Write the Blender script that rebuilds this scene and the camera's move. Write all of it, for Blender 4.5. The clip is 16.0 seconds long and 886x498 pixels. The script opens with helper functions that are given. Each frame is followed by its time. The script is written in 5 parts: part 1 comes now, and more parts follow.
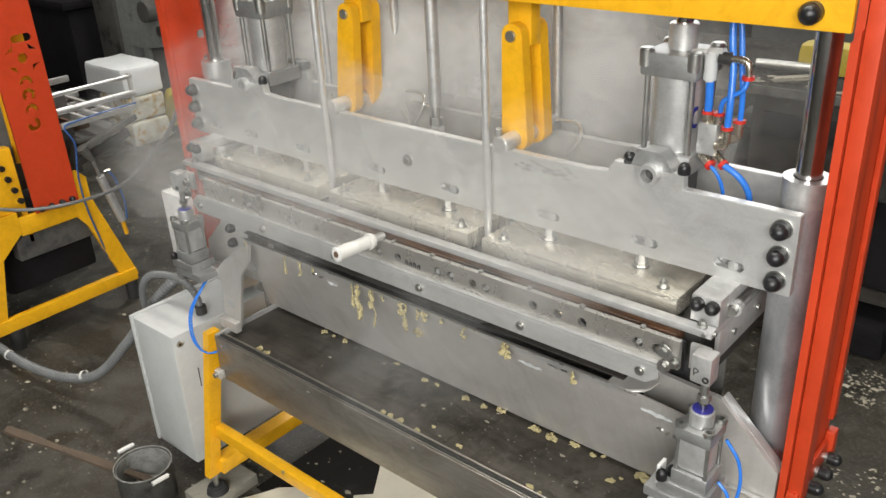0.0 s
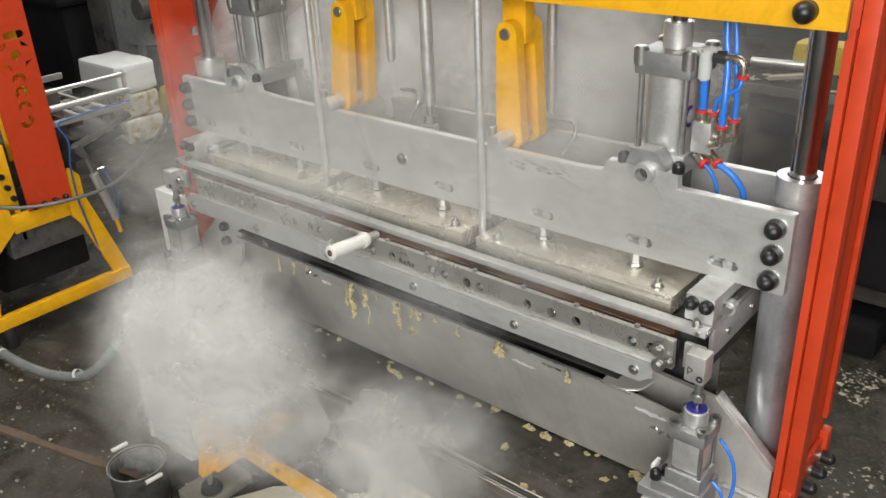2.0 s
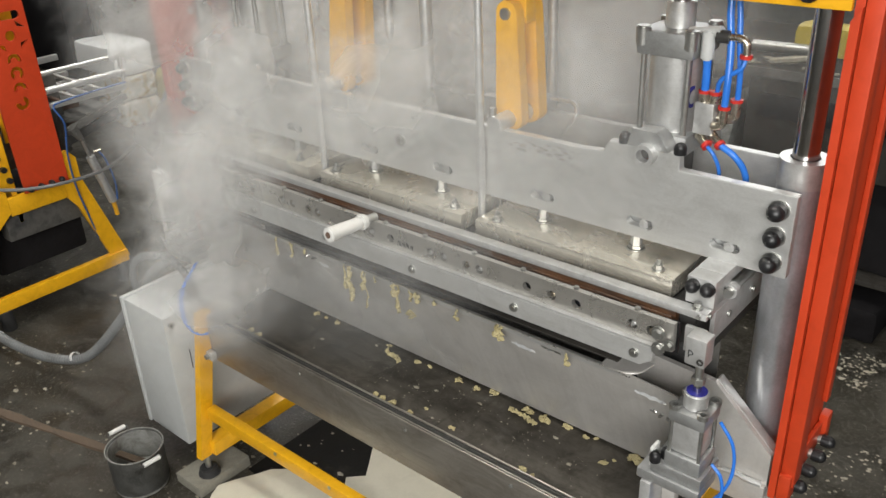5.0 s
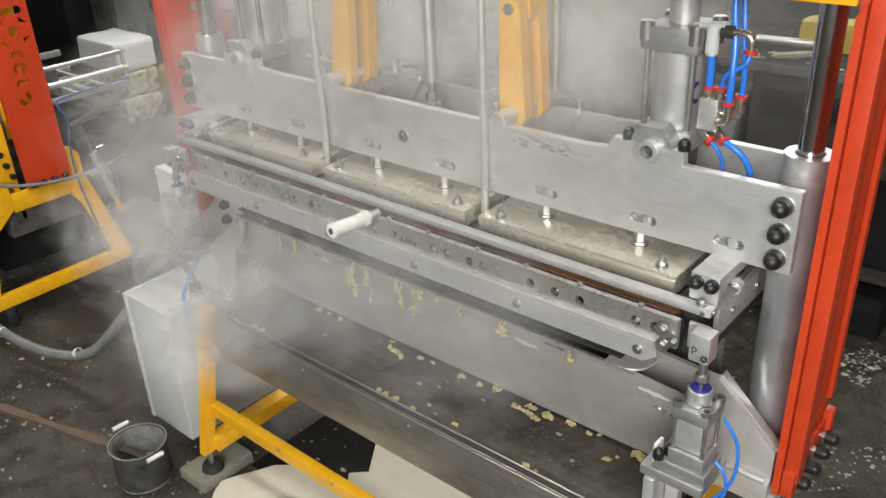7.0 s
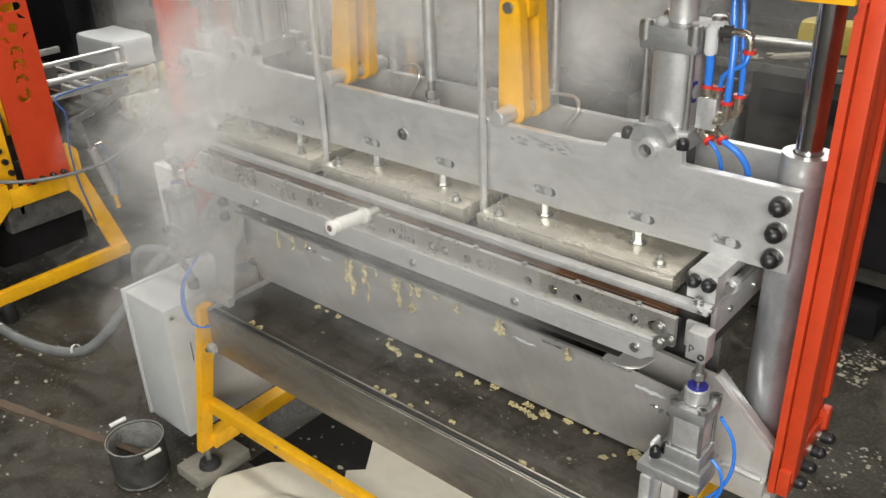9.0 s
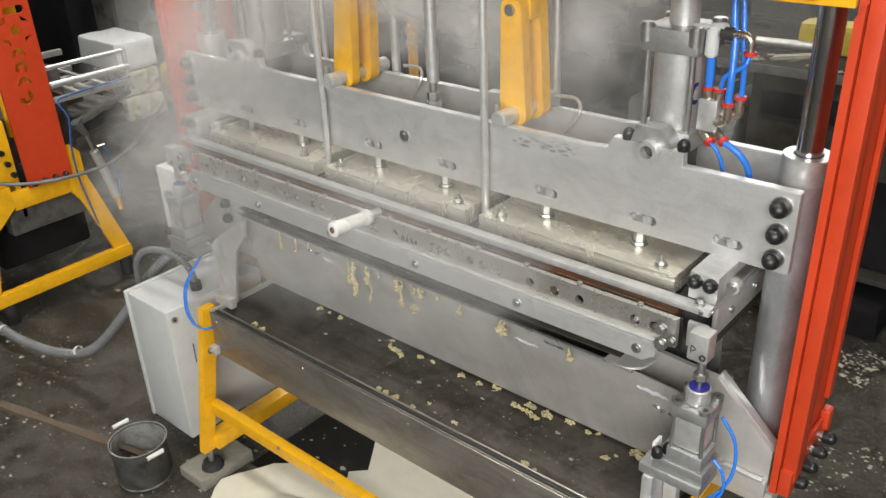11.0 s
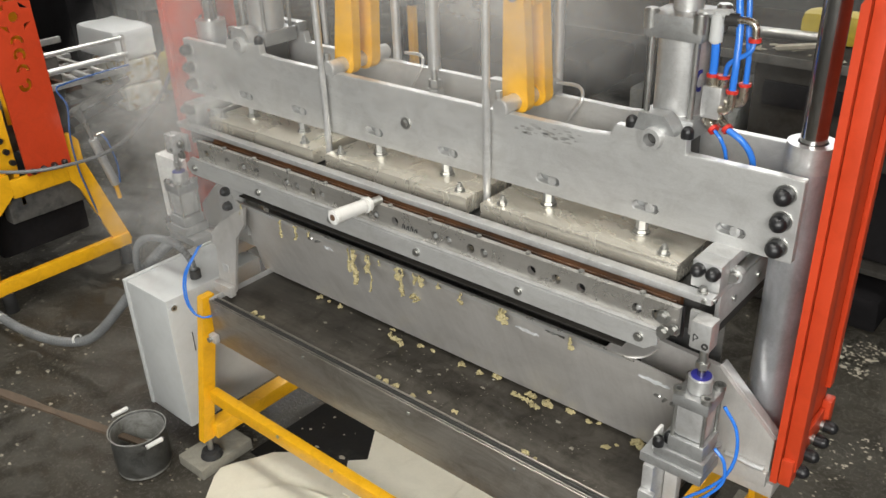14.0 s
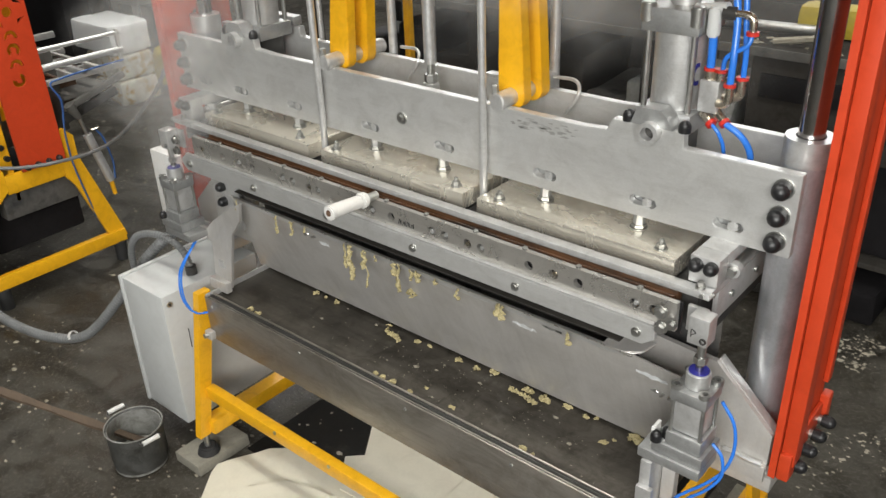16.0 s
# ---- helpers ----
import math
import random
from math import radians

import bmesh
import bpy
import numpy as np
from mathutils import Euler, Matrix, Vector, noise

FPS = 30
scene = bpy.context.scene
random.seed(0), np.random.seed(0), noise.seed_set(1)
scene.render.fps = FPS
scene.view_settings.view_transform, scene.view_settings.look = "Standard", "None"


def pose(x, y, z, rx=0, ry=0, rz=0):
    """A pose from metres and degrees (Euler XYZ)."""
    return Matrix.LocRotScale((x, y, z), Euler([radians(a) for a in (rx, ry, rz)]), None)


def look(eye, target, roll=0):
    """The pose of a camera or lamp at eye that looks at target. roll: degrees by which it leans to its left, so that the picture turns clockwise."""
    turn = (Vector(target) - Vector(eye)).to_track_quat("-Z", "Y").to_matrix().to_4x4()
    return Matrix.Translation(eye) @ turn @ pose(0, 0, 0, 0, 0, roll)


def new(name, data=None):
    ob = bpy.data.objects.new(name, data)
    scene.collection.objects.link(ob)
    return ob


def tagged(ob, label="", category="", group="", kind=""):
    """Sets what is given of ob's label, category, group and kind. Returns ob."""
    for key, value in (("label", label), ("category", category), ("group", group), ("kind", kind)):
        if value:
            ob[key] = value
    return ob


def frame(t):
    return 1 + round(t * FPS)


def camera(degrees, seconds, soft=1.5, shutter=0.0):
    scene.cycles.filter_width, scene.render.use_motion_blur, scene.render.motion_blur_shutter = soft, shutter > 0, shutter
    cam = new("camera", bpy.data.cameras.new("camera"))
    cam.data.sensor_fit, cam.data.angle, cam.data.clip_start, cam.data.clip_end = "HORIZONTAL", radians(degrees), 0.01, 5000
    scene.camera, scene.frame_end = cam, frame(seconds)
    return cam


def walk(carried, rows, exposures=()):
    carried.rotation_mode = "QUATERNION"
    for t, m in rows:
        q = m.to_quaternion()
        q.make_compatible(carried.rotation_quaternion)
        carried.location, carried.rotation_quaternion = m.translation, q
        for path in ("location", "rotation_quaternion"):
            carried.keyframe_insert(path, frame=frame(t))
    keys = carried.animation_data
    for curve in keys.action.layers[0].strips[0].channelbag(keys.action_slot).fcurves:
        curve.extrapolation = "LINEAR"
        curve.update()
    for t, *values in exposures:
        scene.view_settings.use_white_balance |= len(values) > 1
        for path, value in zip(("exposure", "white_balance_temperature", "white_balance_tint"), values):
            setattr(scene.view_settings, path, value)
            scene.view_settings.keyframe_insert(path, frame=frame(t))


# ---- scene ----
cam = camera(55.03, 16.0)
walk(cam, [
    (0, pose(0.0173, -0.0095, 1.7703, 64.092, 2.584, 40.376)),
    (0.5, pose(0.0164, -0.0082, 1.7701, 64.129, 2.569, 40.269)),
    (1, pose(0.0139, -0.0051, 1.7716, 63.889, 2.591, 40.192)),
    (1.5, pose(0.0163, -0.0059, 1.7685, 63.985, 2.380, 40.200)),
    (2, pose(0.0164, -0.0046, 1.7702, 63.922, 2.426, 40.107)),
    (2.5, pose(0.0133, -0.0035, 1.7696, 63.519, 2.481, 40.269)),
    (3, pose(0.0099, -0.0002, 1.7648, 63.518, 2.402, 40.268)),
    (3.5, pose(0.0062, 0.0009, 1.7653, 63.229, 2.419, 40.219)),
    (4, pose(0.0090, 0.0008, 1.7635, 63.062, 2.374, 40.050)),
    (6.5, pose(0.0080, 0.0025, 1.7595, 62.639, 2.238, 40.185)),
    (7, pose(0.0063, 0.0033, 1.7601, 62.602, 2.352, 40.212)),
    (7.5, pose(0.0052, 0.0027, 1.7589, 62.604, 2.216, 40.318)),
    (8, pose(0.0037, -0.0001, 1.7594, 62.577, 2.154, 40.251)),
    (8.5, pose(0.0079, -0.0010, 1.7602, 62.563, 2.141, 40.233)),
    (9, pose(0.0088, -0.0012, 1.7579, 62.599, 1.987, 40.243)),
    (11.5, pose(0.0119, -0.0092, 1.7618, 62.680, 2.121, 40.265)),
    (12, pose(0.0133, -0.0119, 1.7595, 62.737, 2.030, 40.318)),
    (12.5, pose(0.0133, -0.0090, 1.7566, 62.503, 2.165, 40.089)),
    (13, pose(0.0081, -0.0052, 1.7569, 62.394, 2.118, 40.219)),
    (13.5, pose(0.0054, -0.0055, 1.7552, 62.208, 2.050, 40.234)),
    (14, pose(0.0043, -0.0060, 1.7515, 62.109, 1.886, 40.286)),
    (14.5, pose(0.0029, -0.0050, 1.7536, 62.027, 1.858, 40.199)),
    (15, pose(0.0023, -0.0030, 1.7517, 61.925, 1.928, 40.138)),
    (15.5, pose(0.0014, -0.0027, 1.7504, 61.784, 2.053, 40.047)),
    (16, pose(0.0000, 0.0000, 1.7500, 61.716, 1.961, 40.013)),
], exposures=[(0.0, -0.12), (1.5, -0.18), (2.5, -0.36), (3.0, -0.42), (3.5, -0.44), (4.0, -0.42), (6.5, -0.18), (8.5, -0.18), (12.0, -0.13), (16.0, -0.17)])

GROUND = 0.08      # height of the shop floor
XC = -1.133        # middle of the press, along its length


def mirror(x):
    return 2 * XC - x


# ---- world and lights ----
world = bpy.data.worlds.new("world")
scene.world = world
world.use_nodes = True
sky = world.node_tree.nodes.new("ShaderNodeTexSky")
sky.sky_type, sky.sun_disc, sky.sun_elevation, sky.sun_rotation = "NISHITA", False, radians(35), radians(200)
world.node_tree.links.new(sky.outputs[0], world.node_tree.nodes["Background"].inputs[0])
world.node_tree.nodes["Background"].inputs[1].default_value = 0.1
scene.cycles.transparent_max_bounces = 32


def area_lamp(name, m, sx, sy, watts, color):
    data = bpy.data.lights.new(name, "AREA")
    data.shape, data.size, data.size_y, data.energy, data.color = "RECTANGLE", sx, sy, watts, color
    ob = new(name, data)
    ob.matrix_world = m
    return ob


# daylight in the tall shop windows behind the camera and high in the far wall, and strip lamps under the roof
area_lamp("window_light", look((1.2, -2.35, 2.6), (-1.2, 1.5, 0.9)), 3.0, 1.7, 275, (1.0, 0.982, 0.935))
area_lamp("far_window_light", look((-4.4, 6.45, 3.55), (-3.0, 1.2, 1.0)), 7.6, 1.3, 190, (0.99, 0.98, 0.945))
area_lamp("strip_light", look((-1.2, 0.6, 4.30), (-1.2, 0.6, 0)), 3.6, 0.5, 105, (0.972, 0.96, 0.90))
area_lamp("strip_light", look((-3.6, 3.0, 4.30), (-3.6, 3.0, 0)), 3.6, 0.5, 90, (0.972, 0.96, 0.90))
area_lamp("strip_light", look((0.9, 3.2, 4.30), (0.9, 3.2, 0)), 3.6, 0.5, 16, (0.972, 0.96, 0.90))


# ---- materials ----
def material(name, color, rough=0.5, metal=0.0, vary=0.12, scale=8.0, grain=0.15, fine=180.0, bump=0.05, second=None, amount=0.0, stretch=(1, 1, 1), spec=0.5, coat=0.0, wear=0.35, dirt=22.0, brush=None, brushed=0.0):
    """Paint, metal or stone: base colour with cloudy stains, fine grain and relief; a second colour in patches."""
    m = bpy.data.materials.new(name)
    m.use_nodes = True
    n, l = m.node_tree.nodes, m.node_tree.links
    bsdf = n["Principled BSDF"]
    at = n.new("ShaderNodeTexCoord")
    place = n.new("ShaderNodeMapping")
    place.inputs["Scale"].default_value = stretch
    l.new(at.outputs["Object"], place.inputs["Vector"])
    big, small = n.new("ShaderNodeTexNoise"), n.new("ShaderNodeTexNoise")
    for t, s, d in ((big, scale, 5), (small, fine, 3)):
        t.inputs["Scale"].default_value, t.inputs["Detail"].default_value = s, d
        l.new(place.outputs[0], t.inputs["Vector"])
    base = n.new("ShaderNodeMixRGB")
    base.inputs[1].default_value = (*[c * (1 - vary) for c in color], 1)
    base.inputs[2].default_value = (*[min(1, c * (1 + vary)) for c in color], 1)
    l.new(big.outputs[0], base.inputs[0])
    out = base
    if second:
        ramp = n.new("ShaderNodeValToRGB")
        ramp.color_ramp.elements[0].position, ramp.color_ramp.elements[1].position = 0.62 - amount, 0.74 - amount
        wide = n.new("ShaderNodeTexNoise")
        wide.inputs["Scale"].default_value, wide.inputs["Detail"].default_value, wide.inputs["Roughness"].default_value = scale * 0.7, 8, 0.65
        l.new(place.outputs[0], wide.inputs["Vector"])
        l.new(wide.outputs[0], ramp.inputs[0])
        patch = n.new("ShaderNodeMixRGB")
        patch.inputs[2].default_value = (*second, 1)
        l.new(ramp.outputs[0], patch.inputs[0])
        l.new(base.outputs[0], patch.inputs[1])
        out = patch
    speck = n.new("ShaderNodeMixRGB")
    speck.blend_type = "MULTIPLY"
    speck.inputs[0].default_value = grain
    l.new(out.outputs[0], speck.inputs[1])
    l.new(small.outputs[0], speck.inputs[2])
    # smears and small spots of dirt, broken up by a second noise
    spot, edge, worn = n.new("ShaderNodeTexNoise"), n.new("ShaderNodeValToRGB"), n.new("ShaderNodeMixRGB")
    spot.inputs["Scale"].default_value, spot.inputs["Detail"].default_value, spot.inputs["Roughness"].default_value = dirt, 9, 0.72
    spot.inputs["Distortion"].default_value = 0.8
    l.new(place.outputs[0], spot.inputs["Vector"])
    l.new(spot.outputs[0], edge.inputs[0])
    edge.color_ramp.elements[0].position, edge.color_ramp.elements[1].position = 0.36, 0.56
    edge.color_ramp.elements[0].color, edge.color_ramp.elements[1].color = (0.42, 0.40, 0.36, 1), (1, 1, 1, 1)
    worn.blend_type, worn.inputs[0].default_value = "MULTIPLY", wear
    l.new(speck.outputs[0], worn.inputs[1])
    l.new(edge.outputs[0], worn.inputs[2])
    last = worn
    if brush:
        # fine parallel tool marks
        along, line, marks = n.new("ShaderNodeMapping"), n.new("ShaderNodeTexNoise"), n.new("ShaderNodeMixRGB")
        along.inputs["Scale"].default_value = brush
        l.new(at.outputs["Object"], along.inputs["Vector"])
        l.new(along.outputs[0], line.inputs["Vector"])
        line.inputs["Scale"].default_value, line.inputs["Detail"].default_value, line.inputs["Roughness"].default_value = 1.0, 4, 0.7
        tone = n.new("ShaderNodeValToRGB")
        tone.color_ramp.elements[0].position, tone.color_ramp.elements[1].position = 0.34, 0.60
        tone.color_ramp.elements[0].color = (0.45, 0.44, 0.42, 1)
        l.new(line.outputs[0], tone.inputs[0])
        marks.blend_type, marks.inputs[0].default_value = "MULTIPLY", brushed
        l.new(worn.outputs[0], marks.inputs[1])
        l.new(tone.outputs[0], marks.inputs[2])
        last = marks
    l.new(last.outputs[0], bsdf.inputs["Base Color"])
    r = n.new("ShaderNodeMapRange")
    r.inputs["To Min"].default_value, r.inputs["To Max"].default_value = max(0.03, rough - 0.04 - 0.25 * wear), min(1, rough + 0.05 + 0.35 * wear)
    l.new(spot.outputs[0], r.inputs["Value"])
    l.new(r.outputs[0], bsdf.inputs["Roughness"])
    bsdf.inputs["Metallic"].default_value = metal
    bsdf.inputs["Specular IOR Level"].default_value = spec
    bsdf.inputs["Coat Weight"].default_value = coat
    b = n.new("ShaderNodeBump")
    b.inputs["Strength"].default_value, b.inputs["Distance"].default_value = bump, 0.002
    l.new(small.outputs[0], b.inputs["Height"])
    l.new(b.outputs[0], bsdf.inputs["Normal"])
    return m


M = dict(
    plate=material("milled_steel", (0.66, 0.66, 0.645), 0.36, 0.6, 0.15, 3.2, 0.14, 260, 0.03, (0.52, 0.52, 0.505), 0.0, (1, 1, 1.6), wear=0.22, dirt=14, brush=(3, 3, 120), brushed=0.07),
    mould=material("nickel_mould", (0.80, 0.755, 0.655), 0.26, 0.78, 0.16, 5, 0.03, 200, 0.0, (0.56, 0.47, 0.32), -0.03, wear=0.18, dirt=3.5),
    alu=material("aluminium", (0.66, 0.66, 0.65), 0.33, 0.65, 0.1, 12, 0.12, 320, 0.03, (0.45, 0.45, 0.44), -0.04, wear=0.26, dirt=40, brush=(5, 60, 160), brushed=0.08),
    bright=material("ground_steel_bar", (0.66, 0.64, 0.60), 0.27, 0.80, 0.12, 5, 0.05, 320, 0.0, (0.44, 0.42, 0.38), 0.0, wear=0.25, dirt=12, brush=(4, 4, 160), brushed=0.15),
    cast=material("cast_aluminium", (0.44, 0.445, 0.44), 0.40, 0.7, 0.15, 16, 0.15, 300, 0.06, (0.30, 0.30, 0.30), 0.0, wear=0.3, dirt=30),
    sheet=material("grey_sheet_steel", (0.62, 0.60, 0.57), 0.40, 0.45, 0.12, 2.2, 0.10, 200, 0.02, (0.48, 0.455, 0.42), 0.0, wear=0.24, dirt=9, brush=(60, 3, 2.0), brushed=0.12),
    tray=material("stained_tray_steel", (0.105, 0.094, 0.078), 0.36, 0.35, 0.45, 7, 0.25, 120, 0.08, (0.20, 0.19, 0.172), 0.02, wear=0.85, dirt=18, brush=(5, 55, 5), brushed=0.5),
    trayside=material("brushed_tray_side", (0.36, 0.335, 0.295), 0.32, 0.7, 0.2, 4, 0.15, 180, 0.03, (0.20, 0.19, 0.17), 0.02, (1, 1, 2), wear=0.5, dirt=9, brush=(3, 3, 120), brushed=0.2),
    chrome=material("chrome", (0.62, 0.61, 0.60), 0.16, 1.0, 0.08, 6, 0.04, 200, 0.0, wear=0.2, dirt=14),
    zinc=material("zinc_bolt", (0.46, 0.46, 0.44), 0.33, 0.9, 0.2, 60, 0.1, 400, 0.02),
    tube=material("galvanised_tube", (0.66, 0.68, 0.71), 0.33, 0.7, 0.2, 14, 0.2, 250, 0.04, (0.47, 0.49, 0.52), 0.0, wear=0.42, dirt=9, brush=(40, 40, 3), brushed=0.25),
    yellow=material("yellow_paint", (0.80, 0.41, 0.010), 0.36, 0, 0.08, 6, 0.08, 160, 0.03, (0.52, 0.24, 0.02), -0.07, coat=0.12, wear=0.26, dirt=24),
    red=material("orange_red_paint", (0.53, 0.050, 0.013), 0.40, 0, 0.12, 4, 0.08, 160, 0.03, (0.40, 0.032, 0.010), -0.06, coat=0.06, wear=0.22, dirt=18),
    boxgrey=material("light_grey_enamel", (0.50, 0.51, 0.50), 0.42, 0, 0.05, 4, 0.06, 240, 0.02, (0.42, 0.42, 0.39), -0.06, wear=0.12),
    white=material("white_plastic", (0.66, 0.655, 0.63), 0.4, 0, 0.04, 10, 0.04, 200, 0.02, wear=0.2),
    # black of the caps, and of the shade inside the bolt holes
    black=material("black_rubber_cap_hole_shade", (0.012, 0.012, 0.013), 0.36, 0, 0.2, 30, 0.1, 300, 0.04),
    # near-black: colours the shaded floor under the press
    floorshade=material("dark_floor_shade", (0.010, 0.009, 0.008), 0.62, 0, 0.4, 9, 0.3, 90, 0.3, (0.036, 0.032, 0.027), 0.03, wear=0.6, dirt=30, spec=0.12),
    navy=material("dull_blue_hose", (0.025, 0.085, 0.26), 0.4, 0, 0.1, 20, 0.05, 200, 0.0, wear=0.2),
    rubber=material("black_rubber", (0.02, 0.02, 0.02), 0.7, 0, 0.2, 30, 0.1, 300, 0.1),
    # dark metal; in gaps, bores and undersides the shade is in this colour
    dark=material("dark_metal_gap_shade", (0.065, 0.063, 0.060), 0.45, 0.4, 0.3, 10, 0.2, 200, 0.1),
    brown=material("brown_gasket", (0.085, 0.036, 0.013), 0.45, 0.1, 0.5, 9, 0.3, 300, 0.1, (0.022, 0.014, 0.009), 0.12, (1, 6, 6)),
    blue=material("blue_hose", (0.030, 0.18, 0.66), 0.24, 0, 0.06, 20, 0.04, 200, 0.0, wear=0.1),
    redring=material("red_ring", (0.55, 0.03, 0.02), 0.4, 0, 0.05, 20, 0.04),
    brass=material("nickel_brass", (0.64, 0.585, 0.49), 0.25, 0.95, 0.1, 30, 0.08),
    conduit=material("grey_conduit", (0.15, 0.155, 0.155), 0.45, 0, 0.15, 20, 0.1),
    pot=material("burnt_pot", (0.10, 0.10, 0.093), 0.5, 0.35, 0.5, 14, 0.3, 150, 0.1, (0.04, 0.04, 0.04), 0.08, wear=0.9, dirt=16),
    potin=material("pot_inside", (0.33, 0.33, 0.31), 0.45, 0.3, 0.3, 15, 0.2, 150, 0.1, (0.16, 0.15, 0.13), 0.04, wear=0.8, dirt=25),
    wood=material("old_wood", (0.105, 0.072, 0.046), 0.75, 0, 0.3, 8, 0.3, 200, 0.3, (0.05, 0.036, 0.026), 0.04, (1, 8, 8)),
    stone=material("concrete_block", (0.27, 0.255, 0.21), 0.9, 0, 0.2, 20, 0.3, 250, 0.5),
    foam=material("cream_sheet", (0.68, 0.64, 0.52), 0.65, 0, 0.05, 4, 0.06, 120, 0.05, wear=0.12, dirt=12),
    crumb=material("wax_crumb", (0.52, 0.445, 0.235), 0.65, 0, 0.25, 90, 0.3, 300, 0.4),
    chip=material("pale_chip", (0.34, 0.31, 0.245), 0.8, 0, 0.35, 40, 0.3, 200, 0.2),
    smear=material("grease_smear", (0.47, 0.465, 0.45), 0.4, 0.5, 0.3, 40),
    mark=material("black_ink", (0.015, 0.015, 0.015), 0.7),
    bluemark=material("blue_seal", (0.03, 0.03, 0.25), 0.4),
    iron=material("dirty_cast_iron", (0.12, 0.115, 0.105), 0.7, 0.2, 0.35, 9, 0.3, 90, 0.3, (0.04, 0.04, 0.04), 0.08),
    greycast=material("grey_painted_iron", (0.30, 0.31, 0.30), 0.6, 0.1, 0.2, 9, 0.2, 90, 0.2, (0.12, 0.12, 0.11), 0.03),
    # near-black goods; also fills places that lie in deep shade
    darkcloth=material("dark_goods_and_shade", (0.016, 0.015, 0.016), 1.0, 0, 0.4, 4, 0.2, 60, 0.3, spec=0.08),
    rust=material("brown_panel", (0.11, 0.06, 0.035), 0.8, 0.1, 0.3, 4, 0.2, 60, 0.2),
    bag=material("patterned_carton", (0.66, 0.64, 0.55), 0.5, 0, 0.12, 22, 0.1, 60, 0.05, (0.40, 0.25, 0.05), 0.12, wear=0.5, dirt=14),
    wrap=material("white_film_wrap", (0.82, 0.83, 0.83), 0.35, 0, 0.06, 12, 0.05, 60, 0.3, wear=0.1),
    # dark bench steel; also colours the shaded lip inside the trough
    bench=material("steel_bench_lip_shade", (0.050, 0.046, 0.041), 0.9, 0.0, 0.4, 6, 0.3, 90, 0.2, (0.022, 0.021, 0.020), 0.05, spec=0.05, wear=0.5),
    ochre=material("ochre_tool", (0.42, 0.32, 0.03), 0.5, 0, 0.3, 12, 0.2, 90, 0.1),
    wall=material("shop_wall", (0.15, 0.15, 0.145), 0.85, 0, 0.35, 1.2, 0.2, 30, 0.2, (0.05, 0.05, 0.05), 0.06),
    roof=material("roof_panel", (0.35, 0.35, 0.34), 0.8, 0, 0.1, 1.0, 0.1, 30, 0.1),
)


def lamp_material():
    m = bpy.data.materials.new("lamp_diffuser")
    m.use_nodes = True
    b = m.node_tree.nodes["Principled BSDF"]
    b.inputs["Emission Color"].default_value, b.inputs["Emission Strength"].default_value = (1, 0.97, 0.92, 1), 4
    return m


def floor_material():
    """Old oily concrete: dark damp areas, worn paler patches, dusty scuffs and fine grit."""
    m = bpy.data.materials.new("concrete_floor")
    m.use_nodes = True
    n, l = m.node_tree.nodes, m.node_tree.links
    bsdf = n["Principled BSDF"]
    at = n.new("ShaderNodeTexCoord")

    def cloud(scale, detail, rough, low, high, warp=0.0):
        t, r = n.new("ShaderNodeTexNoise"), n.new("ShaderNodeMapRange")
        t.inputs["Scale"].default_value, t.inputs["Detail"].default_value, t.inputs["Roughness"].default_value, t.inputs["Distortion"].default_value = scale, detail, rough, warp
        l.new(at.outputs["Object"], t.inputs["Vector"])
        r.inputs["From Min"].default_value, r.inputs["From Max"].default_value = low, high
        l.new(t.outputs[0], r.inputs["Value"])
        return r.outputs[0]

    def blend(fac, under, over, amount=1.0):
        mix, f = n.new("ShaderNodeMixRGB"), n.new("ShaderNodeMath")
        f.operation, f.inputs[1].default_value = "MULTIPLY", amount
        l.new(fac, f.inputs[0])
        l.new(f.outputs[0], mix.inputs[0])
        for k, c in ((1, under), (2, over)):
            if isinstance(c, tuple):
                mix.inputs[k].default_value = (*c, 1)
            else:
                l.new(c, mix.inputs[k])
        return mix.outputs[0]

    wide = cloud(1.7, 6, 0.62, 0.36, 0.62, 0.6)
    patch = cloud(7.0, 8, 0.68, 0.46, 0.60, 0.9)
    grit = cloud(85.0, 6, 0.75, 0.52, 0.72)
    fleck = cloud(34.0, 9, 0.82, 0.58, 0.66)
    c = blend(wide, (0.021, 0.0185, 0.0145), (0.044, 0.039, 0.030))
    c = blend(patch, c, (0.075, 0.069, 0.056), 0.5)
    c = blend(cloud(4.0, 9, 0.7, 0.55, 0.68, 1.4), c, (0.011, 0.010, 0.008), 0.75)
    c = blend(grit, c, (0.14, 0.13, 0.108), 0.4)
    c = blend(fleck, c, (0.26, 0.24, 0.20), 0.45)
    l.new(c, bsdf.inputs["Base Color"])
    r = n.new("ShaderNodeMapRange")
    r.inputs["To Min"].default_value, r.inputs["To Max"].default_value = 0.34, 0.72
    l.new(patch, r.inputs["Value"])
    l.new(r.outputs[0], bsdf.inputs["Roughness"])
    bsdf.inputs["Specular IOR Level"].default_value = 0.35
    bump = n.new("ShaderNodeBump")
    bump.inputs["Strength"].default_value, bump.inputs["Distance"].default_value = 0.5, 0.003
    l.new(grit, bump.inputs["Height"])
    l.new(bump.outputs[0], bsdf.inputs["Normal"])
    return m


